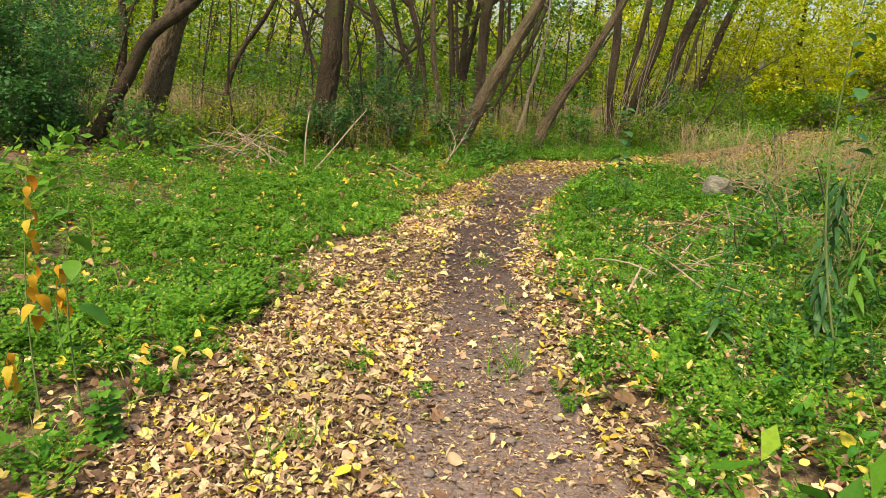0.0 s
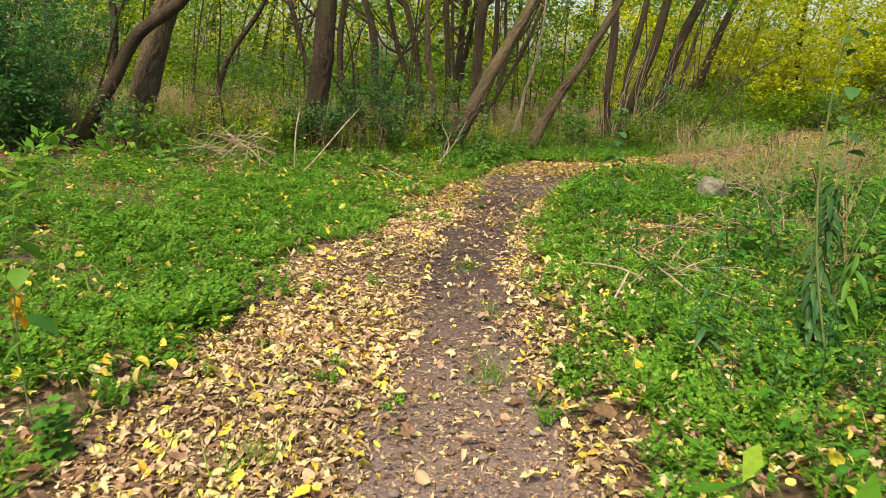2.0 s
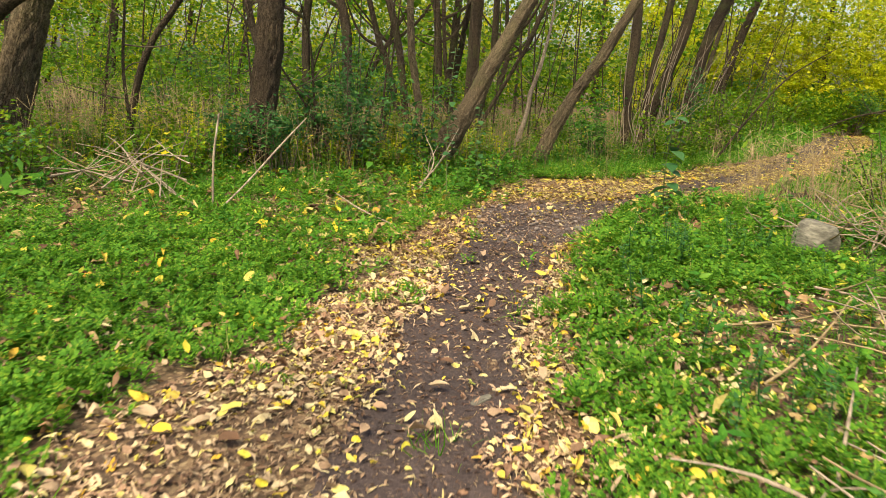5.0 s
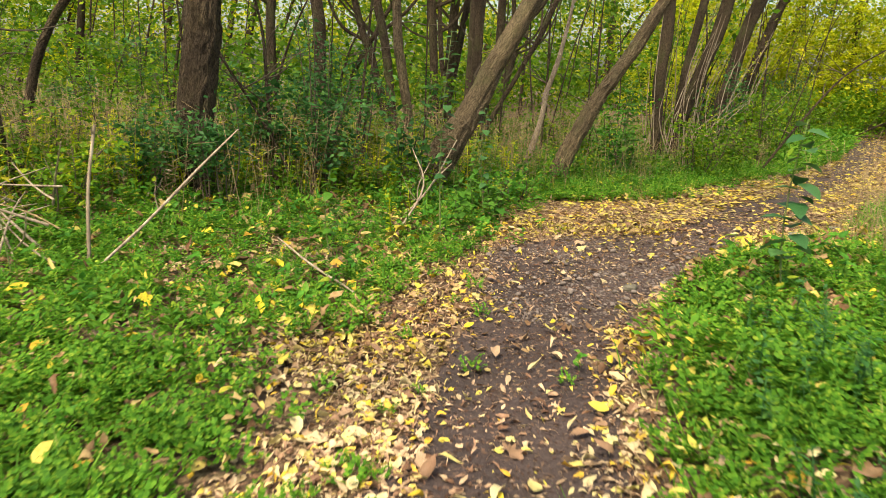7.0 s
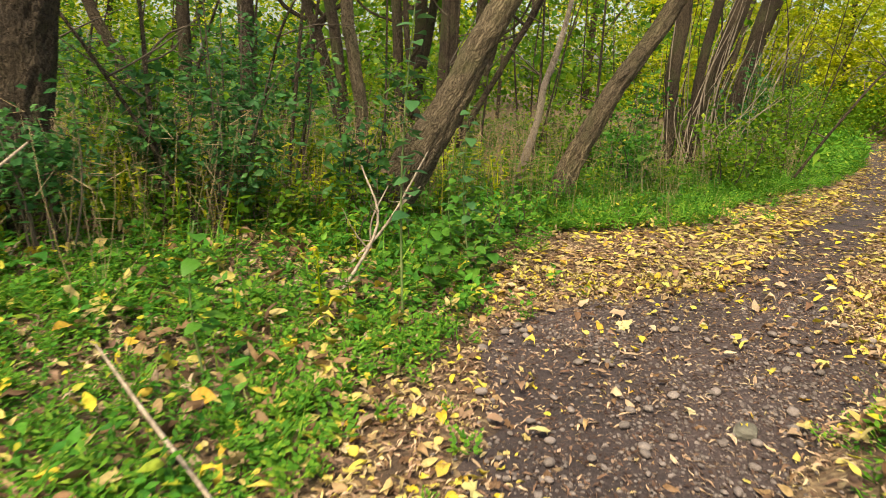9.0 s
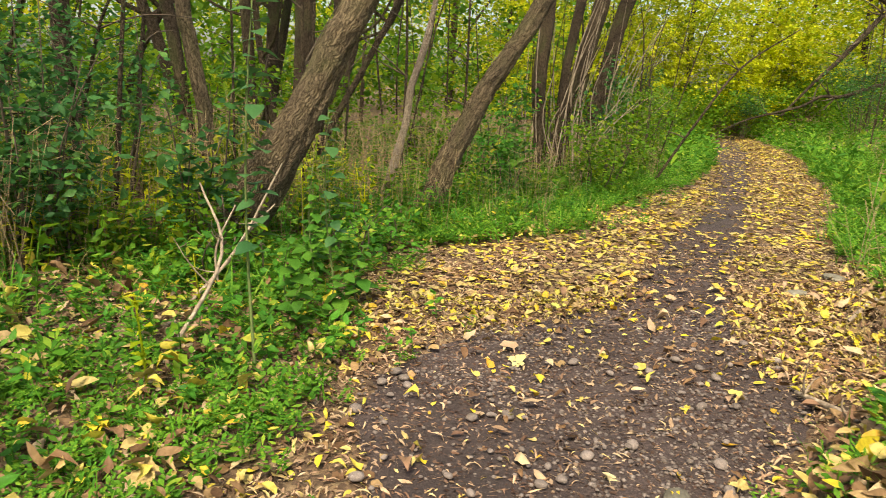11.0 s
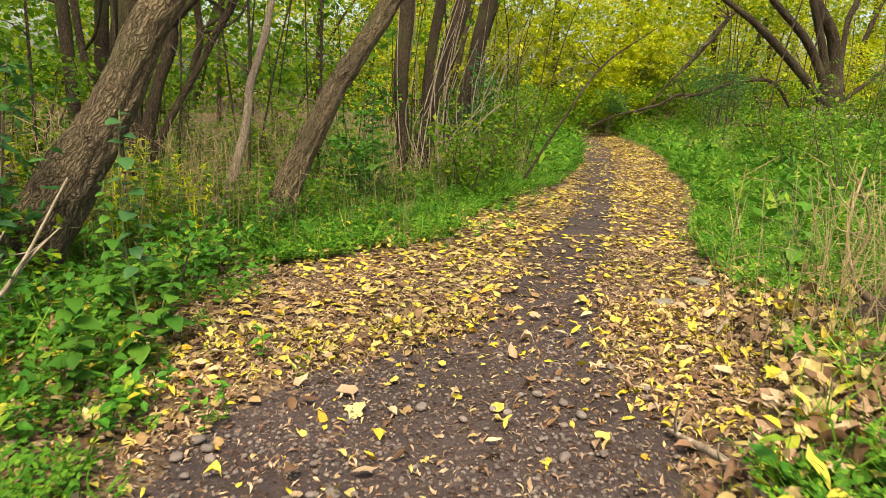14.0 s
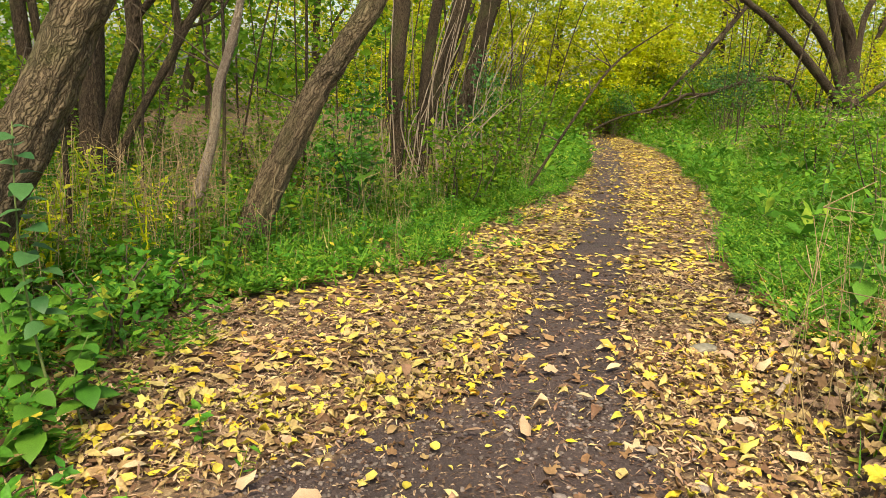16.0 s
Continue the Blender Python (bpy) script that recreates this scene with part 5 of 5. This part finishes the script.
sprigs("bramble_shoots", "low broad-leaved bramble shoots along the wood's edge", 2600, -4.5, 1.2, 9.5, 15.5, lambda x, y: off_path(x + 0.2, y) * (0.12 + 0.5 * smooth((y - 11.8 - 0.6 * (x + 1)) / 1.5)), (0.1, 0.26), M_BROAD)
sprigs("autumn_shoots", "yellowing shoots among the dead stalks of the wood's edge", 850, -6, 1.4, 12.2, 18, lambda x, y: off_path(x + 0.5, y) * 0.8 * (0.06 + tall_growth(x, y)), (0.3, 0.75), M_YELLOW, SPRIG_TALL)
sprigs("bramble_shoots", "low broad-leaved shoots among the herbs", 420, -4.5, -1.1, 1.8, 9.0, lambda x, y: 0.35 * off_path(x, y), (0.1, 0.2), M_BROAD)
sprigs("bramble_shoots", "broad-leaved shoots growing through the fallen leaves", 330, 0.0, 1.6, 12.7, 15.4, lambda x, y: np.clip(1.1 - 0.75 * x, 0.1, 1), (0.1, 0.26), M_BROAD)
sprigs("tree_foot_shoots", "fresh green shoots between the leaning trunks", 900, -0.8, 5.0, 15.6, 20.5, lambda x, y: off_path(x + 0.3, y) * (x < edge(LEAF_L, y) - 0.2), (0.15, 0.4), M_BROAD, SPRIG_FAR)
sprigs("dusky_weeds", "dusky green narrow weeds in the thicket beside the path", 1000, 1.5, 5.6, 3.4, 9.8, lambda x, y: off_path(x - 0.4, y) * np.clip(0.25 + 0.6 * wave(x, y, 1.2, 95.0) + 0.15 * (x - edge(LEAF_R, y)), 0, 0.9), (0.16, 0.42), M_DARK, SPRIG_TALL)
sprigs("nettle_shoots", "tall leafy green shoots before the leaning trunks", 1500, -5.5, 3.0, 12.3, 18.5, lambda x, y: off_path(x + 0.45, y) * (x < edge(LEAF_L, y)) * tall_growth(x, y) * np.clip(0.5 + 0.6 * wave(x, y, 0.9, 71.0), 0.05, 1), (0.2, 0.55), M_BROAD, SPRIG_TALL)
sprigs("ground_ivy", "tiny round-leaved creeping shoots on the inside of the bend", 1300, -2.6, 1.0, 9.8, 14.8, lambda x, y: off_path(x, y), (0.06, 0.13), M_BROAD)
sprigs("weedy_shoots", "rank green weeds in the thicket beside the path", 1300, 1.4, 6.5, 2.0, 11.5, lambda x, y: off_path(x - 0.3, y) * np.clip(0.25 + 0.2 * (x - edge(LEAF_R, y)), 0, 0.9), (0.1, 0.3), M_BROAD)
sprigs("wood_floor_shoots", "green shoots covering the wood's floor", 2600, -7, 6, 12.5, 23, lambda x, y: off_path(x + 0.5, y) * (x < edge(LEAF_L, y)) * (0.08 + 0.92 * tall_growth(x, y)), (0.2, 0.6), M_GREEN, SPRIG_FAR)
sprigs("bank_shoots", "green weeds on the bank", 1300, 5, 20, 12, 30, lambda x, y: off_path(x - 0.6, y) * (x > edge(LEAF_R, y)), (0.15, 0.4), M_GREEN, SPRIG_FAR)
fallen(9000, -7, 3.5, 10, 19, lambda x, y: 1 - leafzone(x, y), (0.05, 0.1), M_LITTER, "wood_floor_litter", "brown dead leaves covering the wood's floor", 0.4, 0.02, OVATE)
fallen(9000, -0.5, 6, 13.5, 21, lambda x, y: 0.7 * (1 - leafzone(x, y)) * (x < edge(LEAF_L, y)), (0.05, 0.11), M_GOLD, "wood_floor_leaves", "golden fallen leaves round the tree feet", 0.35, 0.03, OVATE)


# ---- single things ----
def stick(pts, label, mat=None, sides=6, twigs=0, seed=0, name="stick"):
    """A fallen stick through the points (x, y, height over ground, radius)."""
    r = random.Random(seed)
    p = [(a, b, zland(a, b) + h, w) for a, b, h, w in pts]
    o = p[0]
    rel = [(a - o[0], b - o[1], c - o[2], w) for a, b, c, w in p]
    t = new(name)
    t.location = o[:3]
    tagged(t, label, "stick")
    v, f = tube(rel, sides, 10, 0.1, seed)
    part("shaft", tri_mesh("shaft", v, f, mat or M_TWIG, True), t)
    c = bez(rel, 12)
    for k in range(twigs):
        a = c[r.randint(4, 11)]
        v, f = stalk(a[:3], (a[0] + r.uniform(-0.2, 0.2), a[1] + r.uniform(-0.2, 0.2), a[2] + r.uniform(0.02, 0.3)), a[3] * 0.6, 0.002, 4, 0.02, 3)
        part("twig", tri_mesh("twig", v, f, mat or M_TWIG), t)
    return t


stick([(-2.1, 10.6, 0.0, 0.012), (-1.85, 11.1, 0.35, 0.012), (-1.6, 11.5, 0.7, 0.011), (-1.35, 11.86, 1.05, 0.006)], "long pale stick leaning out of the undergrowth", twigs=2, seed=1)
stick([(-0.13, 13.75, -0.0, 0.01), (0.19, 14.1, 0.34, 0.012), (0.5, 14.35, 0.9, 0.006)], "pale forked dead stick leaning at the path's edge", twigs=3, seed=2)
stick([(-0.2, 13.46, -0.0, 0.015), (0.01, 13.71, 0.04, 0.014), (0.23, 13.91, 0.09, 0.01)], "pale dead stick lying in the brambles", seed=3)
stick([(0.13, 14.1, 0.24, 0.009), (0.29, 14.2, 0.47, 0.008), (0.45, 14.25, 0.63, 0.005)], "pale side branch of a dead stick", seed=21)
stick([(0.07, 14.05, 0.14, 0.009), (0.07, 14.07, 0.37, 0.008), (0.19, 14.2, 0.63, 0.004)], "thin bent pale stick among the shoots", seed=22)
stick([(0.05, 12.14, -0.0, 0.012), (0.16, 12.24, -0.04, 0.011), (0.31, 12.34, -0.07, 0.007)], "thin pale stick lying in the herbs", seed=4)
stick([(1.5, 5.15, 0.25, 0.008), (1.35, 4.9, 0.12, 0.008), (1.22, 4.7, 0.05, 0.007)], "short white stick propped in the herbs", seed=5)
stick([(-0.2, 10.6, 0.1, 0.009), (-0.6, 11.1, 0.15, 0.009), (-0.95, 11.5, 0.25, 0.006)], "thin bent stick among the herbs", seed=6)
stick([(-0.1, 12.9, 0.0, 0.012), (0.15, 13.5, 0.45, 0.011), (0.0, 13.9, 0.8, 0.006)], "thin dead stem standing in the brambles", twigs=3, seed=8)
stick([(-2.2, 10.9, 0.0, 0.014), (-2.18, 10.95, 0.6, 0.013), (-2.12, 11.0, 1.05, 0.012)], "straight pale dead stem standing upright", twigs=1, seed=9)
stick([(2.75, 11.45, 0.02, 0.02), (2.95, 11.75, 0.07, 0.018), (3.0, 12.1, 0.04, 0.012)], "gnarled root lying across the path's edge", M_TWIG, twigs=3, seed=10, name="root")
stick([(3.45, 11.8, 0.04, 0.03), (3.8, 11.85, 0.07, 0.034), (4.3, 11.9, 0.06, 0.03)], "brown rotten branch lying in the leaves", M_BARK2, twigs=2, seed=11)
stick([(4.2, 13.1, 0.03, 0.015), (4.7, 13.3, 0.06, 0.012), (5.5, 13.2, 0.05, 0.008)], "thin fallen twig in the leaves", seed=12)
stick([(4.5, 12.45, 0.05, 0.07), (4.9, 12.55, 0.12, 0.085), (5.4, 12.6, 0.1, 0.07)], "dark rotten log half buried in the verge", M_BARK2, 12, 3, seed=15, name="rotten_log")
stick([(5.6, 13.2, 0.0, 0.012), (5.5, 13.3, 0.5, 0.011), (5.7, 13.4, 0.95, 0.006)], "bent bleached dead stem beside the path", M_STRAW, twigs=4, seed=13)
stick([(5.9, 13.6, 0.0, 0.012), (6.0, 13.5, 0.45, 0.011), (5.6, 13.4, 0.9, 0.006)], "bent bleached dead stem beside the path", M_STRAW, twigs=4, seed=14)


def brush_pile(x, y, n, spread, h, label, seed):
    r = random.Random(seed)
    t = new("brush_pile")
    t.location = (x, y, zland(x, y))
    tagged(t, label, "brush pile")
    for k in range(n):
        a, e = r.uniform(0, 6.28), r.uniform(0.05, 0.75)
        ln = r.uniform(0.4, 1.1)
        c = (r.gauss(0, spread * 0.5), r.gauss(0, spread * 0.4), r.uniform(0.05, h))
        d = (math.cos(a) * math.cos(e) * ln / 2, math.sin(a) * math.cos(e) * ln / 2, math.sin(e) * ln / 2)
        lo = max(c[2] - d[2], 0.01)
        v, f = stalk((c[0] - d[0], c[1] - d[1], lo), (c[0] + d[0], c[1] + d[1], c[2] + d[2]), r.uniform(0.006, 0.013), 0.004, 5, r.uniform(-0.08, 0.08), 4)
        part("stick", tri_mesh("stick", v, f, r.choice((M_TWIG, M_STRAW, M_TWIG)), True), t)


brush_pile(2.3, 5.6, 18, 0.6, 0.12, "thin dry stalks lying among the near weeds", 12)
brush_pile(-3.1, 11.0, 46, 0.75, 0.5, "tangle of pale dry sticks and stalks at the wood's edge", 3)
brush_pile(4.4, 9.8, 60, 0.9, 0.3, "heap of dry sticks and stalks beside the stone", 5)
brush_pile(-2.6, 13.3, 16, 0.5, 0.5, "dry dead sticks round the dark trunk's foot", 8)
brush_pile(3.2, 7.4, 34, 1.1, 0.2, "loose dry stalks lying in the weeds", 9)


def stone(x, y, w, d, h, label, seed, name="stone", mat=None):
    r = random.Random(seed)
    bm = bmesh.new()
    bmesh.ops.create_icosphere(bm, subdivisions=4 if w > 0.2 else 2, radius=0.5)
    for v in bm.verts:
        n = noise.noise(v.co * 2.2 + Vector((seed, 0, 0))) * 0.22 + noise.noise(v.co * 7 + Vector((0, seed, 0))) * 0.05
        v.co = v.co * (1 + n)
        for a in range(3):
            v.co[a] = max(-0.4, min(0.4, v.co[a]))
        v.co.x, v.co.y, v.co.z = v.co.x * w * 1.2, v.co.y * d * 1.2, v.co.z * h * 1.2
    me = bpy.data.meshes.new(name)
    bm.to_mesh(me)
    bm.free()
    me.materials.append(mat or M_STONE)
    ob = new(name, me)
    ob.matrix_basis = pose(x, y, zland(x, y) + h * 0.42, r.uniform(-8, 8), r.uniform(-8, 8), r.uniform(0, 360))
    return tagged(ob, label, "stone")


stone(3.66, 9.5, 0.36, 0.3, 0.36, "weathered grey stone half sunk in the weeds", 2, "rock")
stone(1.9, 11.35, 0.12, 0.1, 0.06, "flat grey stone bedded in the path", 12)
stone(5.05, 14.19, 0.2, 0.14, 0.05, "flat grey slate piece among fallen leaves", 5)
stone(4.35, 13.8, 0.16, 0.12, 0.05, "flat grey slate piece among fallen leaves", 6)
stone(0.58, 6.62, 0.16, 0.05, 0.02, "thin whitish stone flake on the path", 9)


def leafed_stem(name, label, category, foot, top, leaves, size, mat, shape, droop=20, r0=0.008, stem_mat=None, seed=0, start=0.3, bend=0.05):
    """A single tall plant: a stem with separate leaves up it."""
    r = random.Random(seed)
    z = zland(foot[0], foot[1])
    t = new(name)
    t.location = (foot[0], foot[1], z)
    tagged(t, label, category)
    e = np.array((top[0] - foot[0], top[1] - foot[1], top[2] - z))
    v, f = stalk((0, 0, 0), e, r0, r0 * 0.35, 6, bend, 8)
    part("stem", tri_mesh("stem", v, f, stem_mat or M_STEM, True), t)
    me = tri_mesh("leaf", shape[0], shape[1], mat)
    for k in range(leaves):
        s = start + (1 - start) * (k + 0.4) / leaves
        ob = part("leaf", me, t)
        sc = size * r.uniform(0.7, 1.15) * (1.1 - 0.45 * s)
        ob.matrix_basis = pose(e[0] * s, e[1] * s, e[2] * s, -droop + r.uniform(-22, 18), r.uniform(-20, 20), k * 137.5 + r.uniform(-15, 15)) @ Matrix.Diagonal((sc, sc, sc, 1))
    return t


LANCE = blade(0.2, 0.05, 0.06, (0.0, 0.2, 0.5, 0.78, 1.0), (0.0, 0.7, 1.0, 0.6, 0.0), bend=-0.3)
ROUND = blade(0.72, 0.06, 0.08, (0.0, 0.2, 0.5, 0.78, 1.0), (0.0, 0.85, 1.0, 0.62, 0.0), bend=-0.1)
LOBED = lobed(4, 5)
HANG = blade(0.62, 0.12, 0.1, bend=-0.25)
M_DUSK = leaf_mat("dusky_leaf", [(0.0, (0.04, 0.13, 0.05)), (1.0, (0.08, 0.2, 0.07))], 0.4, 0.3, True)
M_FRESH = leaf_mat("fresh_leaf", [(0.0, (0.06, 0.2, 0.03)), (1.0, (0.13, 0.3, 0.04))], 0.45, 0.35, True)
M_WITHER = leaf_mat("withered_leaf", [(0.0, (0.45, 0.17, 0.02)), (0.6, (0.62, 0.33, 0.03)), (1.0, (0.6, 0.45, 0.06))], 0.55, 0.35, True)
M_LEMON = leaf_mat("lemon_leaf", [(0.0, (0.6, 0.5, 0.03)), (1.0, (0.5, 0.5, 0.06))], 0.5, 0.4, True)
leafed_stem("tall_weed", "tall dark green weed with long drooping narrow leaves", "weed", (2.38, 4.25), (2.4, 4.25, 0.98), 64, 0.24, M_DUSK, LANCE, 35, 0.009, seed=1, start=0.12)
leafed_stem("tall_weed", "smaller green weed with narrow leaves", "weed", (2.7, 4.5), (2.76, 4.5, 0.66), 30, 0.22, M_FRESH, LANCE, 25, 0.008, seed=2, start=0.1)
leafed_stem("tall_weed", "green narrow-leaved weed among the herbs", "weed", (1.72, 4.15), (1.7, 4.1, 0.38), 24, 0.2, M_DUSK, LANCE, 5, 0.007, seed=3, start=0.1)
leafed_stem("tall_weed", "light green narrow-leaved weed on the bank", "weed", (8.4, 16.4), (8.4, 16.4, 0.62), 26, 0.28, M_FRESH, LANCE, 0, 0.008, seed=4, start=0.2)
leafed_stem("orange_sapling", "thin sapling with withered orange leaves", "sapling", (-1.75, 2.85), (-1.72, 2.87, 1.05), 14, 0.11, M_WITHER, HANG, 60, 0.005, seed=5, start=0.45)
leafed_stem("orange_sapling", "thin stem with hanging orange withered leaves", "sapling", (-1.95, 3.45), (-1.92, 3.4, 0.5), 10, 0.11, M_WITHER, HANG, 70, 0.004, seed=6, start=0.6)
leafed_stem("orange_sapling", "short stem with orange withered leaves", "sapling", (-1.95, 3.0), (-1.95, 2.97, 0.2), 8, 0.11, M_WITHER, HANG, 60, 0.004, seed=7, start=0.5)
leafed_stem("green_sapling", "young sapling with broad fresh green leaves", "sapling", (-1.62, 2.95), (-1.6, 2.95, 0.92), 7, 0.2, M_FRESH, ROUND, 25, 0.005, seed=8, start=0.3)
leafed_stem("overhanging_sapling", "slender sapling with round dusky green leaves", "sapling", (2.35, 3.9), (2.12, 3.85, 2.0), 20, 0.13, M_DUSK, ROUND, 10, 0.009, seed=9, start=0.55, bend=0.12)
leafed_stem("dusky_sapling", "slender sapling with dusky blue-green leaves by the bend", "sapling", (2.52, 10.15), (2.5, 10.12, 1.16), 22, 0.2, M_DUSK, ROUND, 5, 0.007, seed=10, start=0.25)
leafed_stem("dusky_sapling", "slender sapling with dusky green leaves before the leaning trunk", "sapling", (0.36, 12.72), (0.4, 12.8, 1.75), 34, 0.15, M_DUSK, ROUND, 8, 0.009, seed=11, start=0.3)
leafed_stem("dusky_sapling", "young sapling with broad dusky leaves at the path's edge", "sapling", (0.86, 14.02), (0.8, 14.0, 1.0), 24, 0.15, M_DUSK, ROUND, 8, 0.008, seed=31, start=0.3)
for k, (x, y, h) in enumerate(((0.82, 13.55, 0.34), (0.98, 13.85, 0.42), (0.66, 14.4, 0.5), (0.95, 14.5, 0.38), (0.55, 13.3, 0.3))):
    leafed_stem("broad_shoot", "low shoot with broad dark green leaves in the fallen leaves", "shoot", (x, y), (x + 0.05, y, zland(x, y) + h), 14, 0.15, M_FRESH, ROUND, 4, 0.006, seed=40 + k, start=0.2)
leafed_stem("dusky_sapling", "slender sapling with dusky leaves in the brambles", "sapling", (-0.55, 11.7), (-0.55, 11.65, 0.55), 14, 0.15, M_FRESH, ROUND, 5, 0.008, seed=12, start=0.3)
leafed_stem("leafy_shoot", "broad-leaved green shoot under the leaning trunk", "shoot", (0.75, 14.1), (0.7, 14.05, 0.62), 30, 0.12, M_FRESH, ROUND, 10, 0.008, seed=13, start=0.15)
leafed_stem("leafy_shoot", "broad-leaved green shoot at the path's edge", "shoot", (0.55, 13.6), (0.55, 13.6, 0.25), 18, 0.15, M_FRESH, ROUND, 0, 0.008, seed=14, start=0.15)
leafed_stem("maple_sapling", "bright green maple sapling beside the leaning tree", "sapling", (3.35, 17.6), (3.3, 17.6, 1.35), 26, 0.24, M_FRESH, LOBED, 5, 0.01, seed=15, start=0.35)
leafed_stem("yellow_sapling", "thin stem with clear yellow leaves", "sapling", (-2.45, 10.4), (-2.45, 10.4, 0.85), 6, 0.14, M_LEMON, LOBED, 30, 0.005, seed=16, start=0.6)
leafed_stem("leafy_weed", "green weed with one yellow-tinged top beside the path", "weed", (5.25, 13.5), (5.25, 13.45, 0.55), 16, 0.18, M_FRESH, ROUND, 20, 0.008, seed=17, start=0.15)
leafed_stem("broad_herb", "low cluster of broad lobed green leaves", "herb", (-1.45, 2.8), (-1.45, 2.8, 0.12), 22, 0.13, M_FRESH, LOBED, 0, 0.006, seed=18, start=0.1)

# thin bare stems and hanging dead twigs in the wood
def thin_stem(x, y, h, lean, seed):
    r = random.Random(seed)
    t = new("thin_stem")
    t.location = (x, y, zland(x, y) - 0.03)
    tagged(t, "thin dark bare stem with side twigs in the undergrowth", "stem", "thin stems in the wood")
    rr = r.uniform(0.012, 0.03)
    pts = [(0, 0, 0, rr), (lean * 0.3 + r.uniform(-0.1, 0.1), r.uniform(-0.1, 0.1), h * 0.4, rr * 0.8), (lean * 0.7, r.uniform(-0.2, 0.2), h * 0.75, rr * 0.6), (lean * 1.1, r.uniform(-0.2, 0.2), h, rr * 0.3)]
    v, f = tube(pts, 6, 14, 0.06, seed)
    part("shaft", tri_mesh("shaft", v, f, M_BARK2, True), t)
    c = bez(pts, 20)
    for k in range(r.randint(4, 7)):
        a = c[r.randint(5, 19)]
        g = r.uniform(0, 6.28)
        ln = r.uniform(0.3, 0.9)
        v, f = stalk(a[:3], (a[0] + math.cos(g) * ln, a[1] + math.sin(g) * ln * 0.5, a[2] + ln * r.uniform(-0.1, 0.8)), a[3] * 0.6, 0.003, 4, r.uniform(-0.1, 0.1), 4)
        part("twig", tri_mesh("twig", v, f, M_STEMDARK), t)


r = random.Random(5)
for k in range(44):
    y = r.uniform(12.5, 24)
    x = r.uniform(-8, float(edge(LEAF_L, y)) - 0.9)
    if tall_growth(x, y) < 0.9:
        y += 2.0
    thin_stem(x, y, r.uniform(2.2, 5.5), r.gauss(0.3, 0.7), 100 + k)


for k in range(30):
    y = r.uniform(23, 35)
    x = float(edge(LEAF_R, y)) + r.uniform(2.0, 9.0) if k % 2 else float(edge(LEAF_L, y)) - r.uniform(1.5, 7.0)
    thin_stem(x, y, r.uniform(3.0, 6.5), r.gauss(0.1, 0.45), 200 + k)


def twig_tangle(x, y, n, label, seed):
    r = random.Random(seed)
    t = new("dead_twig_tangle")
    t.location = (x, y, zland(x, y))
    tagged(t, label, "twigs")
    for k in range(n):
        g = r.uniform(-0.9, 0.9)
        top = (r.uniform(-0.4, 1.0) + g * 0.5, r.uniform(-0.5, 0.5), r.uniform(1.2, 3.2))
        mid = (top[0] * 0.6 - 0.15, top[1] * 0.8, top[2] * 0.55, 0.008)
        foot = (top[0] * 0.2 + g * 0.4, top[1], 0.0, 0.009)
        v, f = tube([foot, mid, (*top, 0.004)], 4, 8, 0.05, seed + k)
        part("twig", tri_mesh("twig", v, f, r.choice((M_TWIG, M_BARK2, M_TWIG)), True), t)


twig_tangle(4.6, 19.8, 22, "tangle of pale dead twigs hanging round a trunk", 2)
twig_tangle(5.5, 20.8, 22, "tangle of pale dead twigs hanging round a trunk", 3)
twig_tangle(7.0, 22.6, 18, "tangle of dead twigs under a leaning trunk", 4)

# ---- single leaves and pebbles of the path ----
LEAF_MESHES = [tri_mesh("leaf", s[0], s[1], M_FALL1) for s in FALLEN]
r = random.Random(21)
count = 0
while count < 290:
    x, y = r.uniform(-1.3, 4.4), r.uniform(2.0, 14.5)
    if not (float(edge(LEAF_L, y)) < x < float(edge(LEAF_R, y))):
        continue
    count += 1
    ob = part("leaf", r.choice(LEAF_MESHES), path)
    s = r.uniform(0.07, 0.125)
    ob.matrix_basis = pose(x, y, zland(x, y) + 0.035, r.gauss(0, 14), r.gauss(0, 14), r.uniform(0, 360)) @ Matrix.Diagonal((s, s, s, 1))
PEBBLES = []
for k in range(6):
    bm = bmesh.new()
    bmesh.ops.create_icosphere(bm, subdivisions=2, radius=0.5)
    for v in bm.verts:
        v.co *= 1 + 0.3 * noise.noise(v.co * 1.8 + Vector((k * 5.0, 0, 0)))
        v.co.z *= 0.55
    me = bpy.data.meshes.new("pebble")
    bm.to_mesh(me)
    bm.free()
    me.materials.append(M_PEBBLE)
    me.polygons.foreach_set("use_smooth", np.ones(len(me.polygons), bool))
    PEBBLES.append(me)
count = 0
while count < 280:
    y = r.uniform(10.8, 12.9) if count < 230 else r.uniform(2.2, 4.0)
    x = r.uniform(float(edge(DIRT_L, y)) - 0.1, float(edge(DIRT_R, y)) + 0.1)
    count += 1
    ob = part("pebble", r.choice(PEBBLES), path)
    s = 0.016 + 0.05 * r.random() ** 3
    ob.matrix_basis = pose(x, y, zland(x, y) + 0.018 + s * 0.12, r.gauss(0, 8), r.gauss(0, 8), r.uniform(0, 360)) @ Matrix.Diagonal((s, s * r.uniform(0.7, 1), s, 1))


def tall_sapling(x, y, h, seed_label):
    return shrub(x, y, h, 0.34, M_DARK, seed_label, per=9, leaf=0.12, stems=4, name="sapling", low=0.4, shapes=OVATE)


tall_sapling(-0.1, 14.9, 1.6, "slender dusky green sapling before the leaning trunk")
tall_sapling(-1.7, 14.6, 1.5, "slender dusky green sapling at the wood's edge")
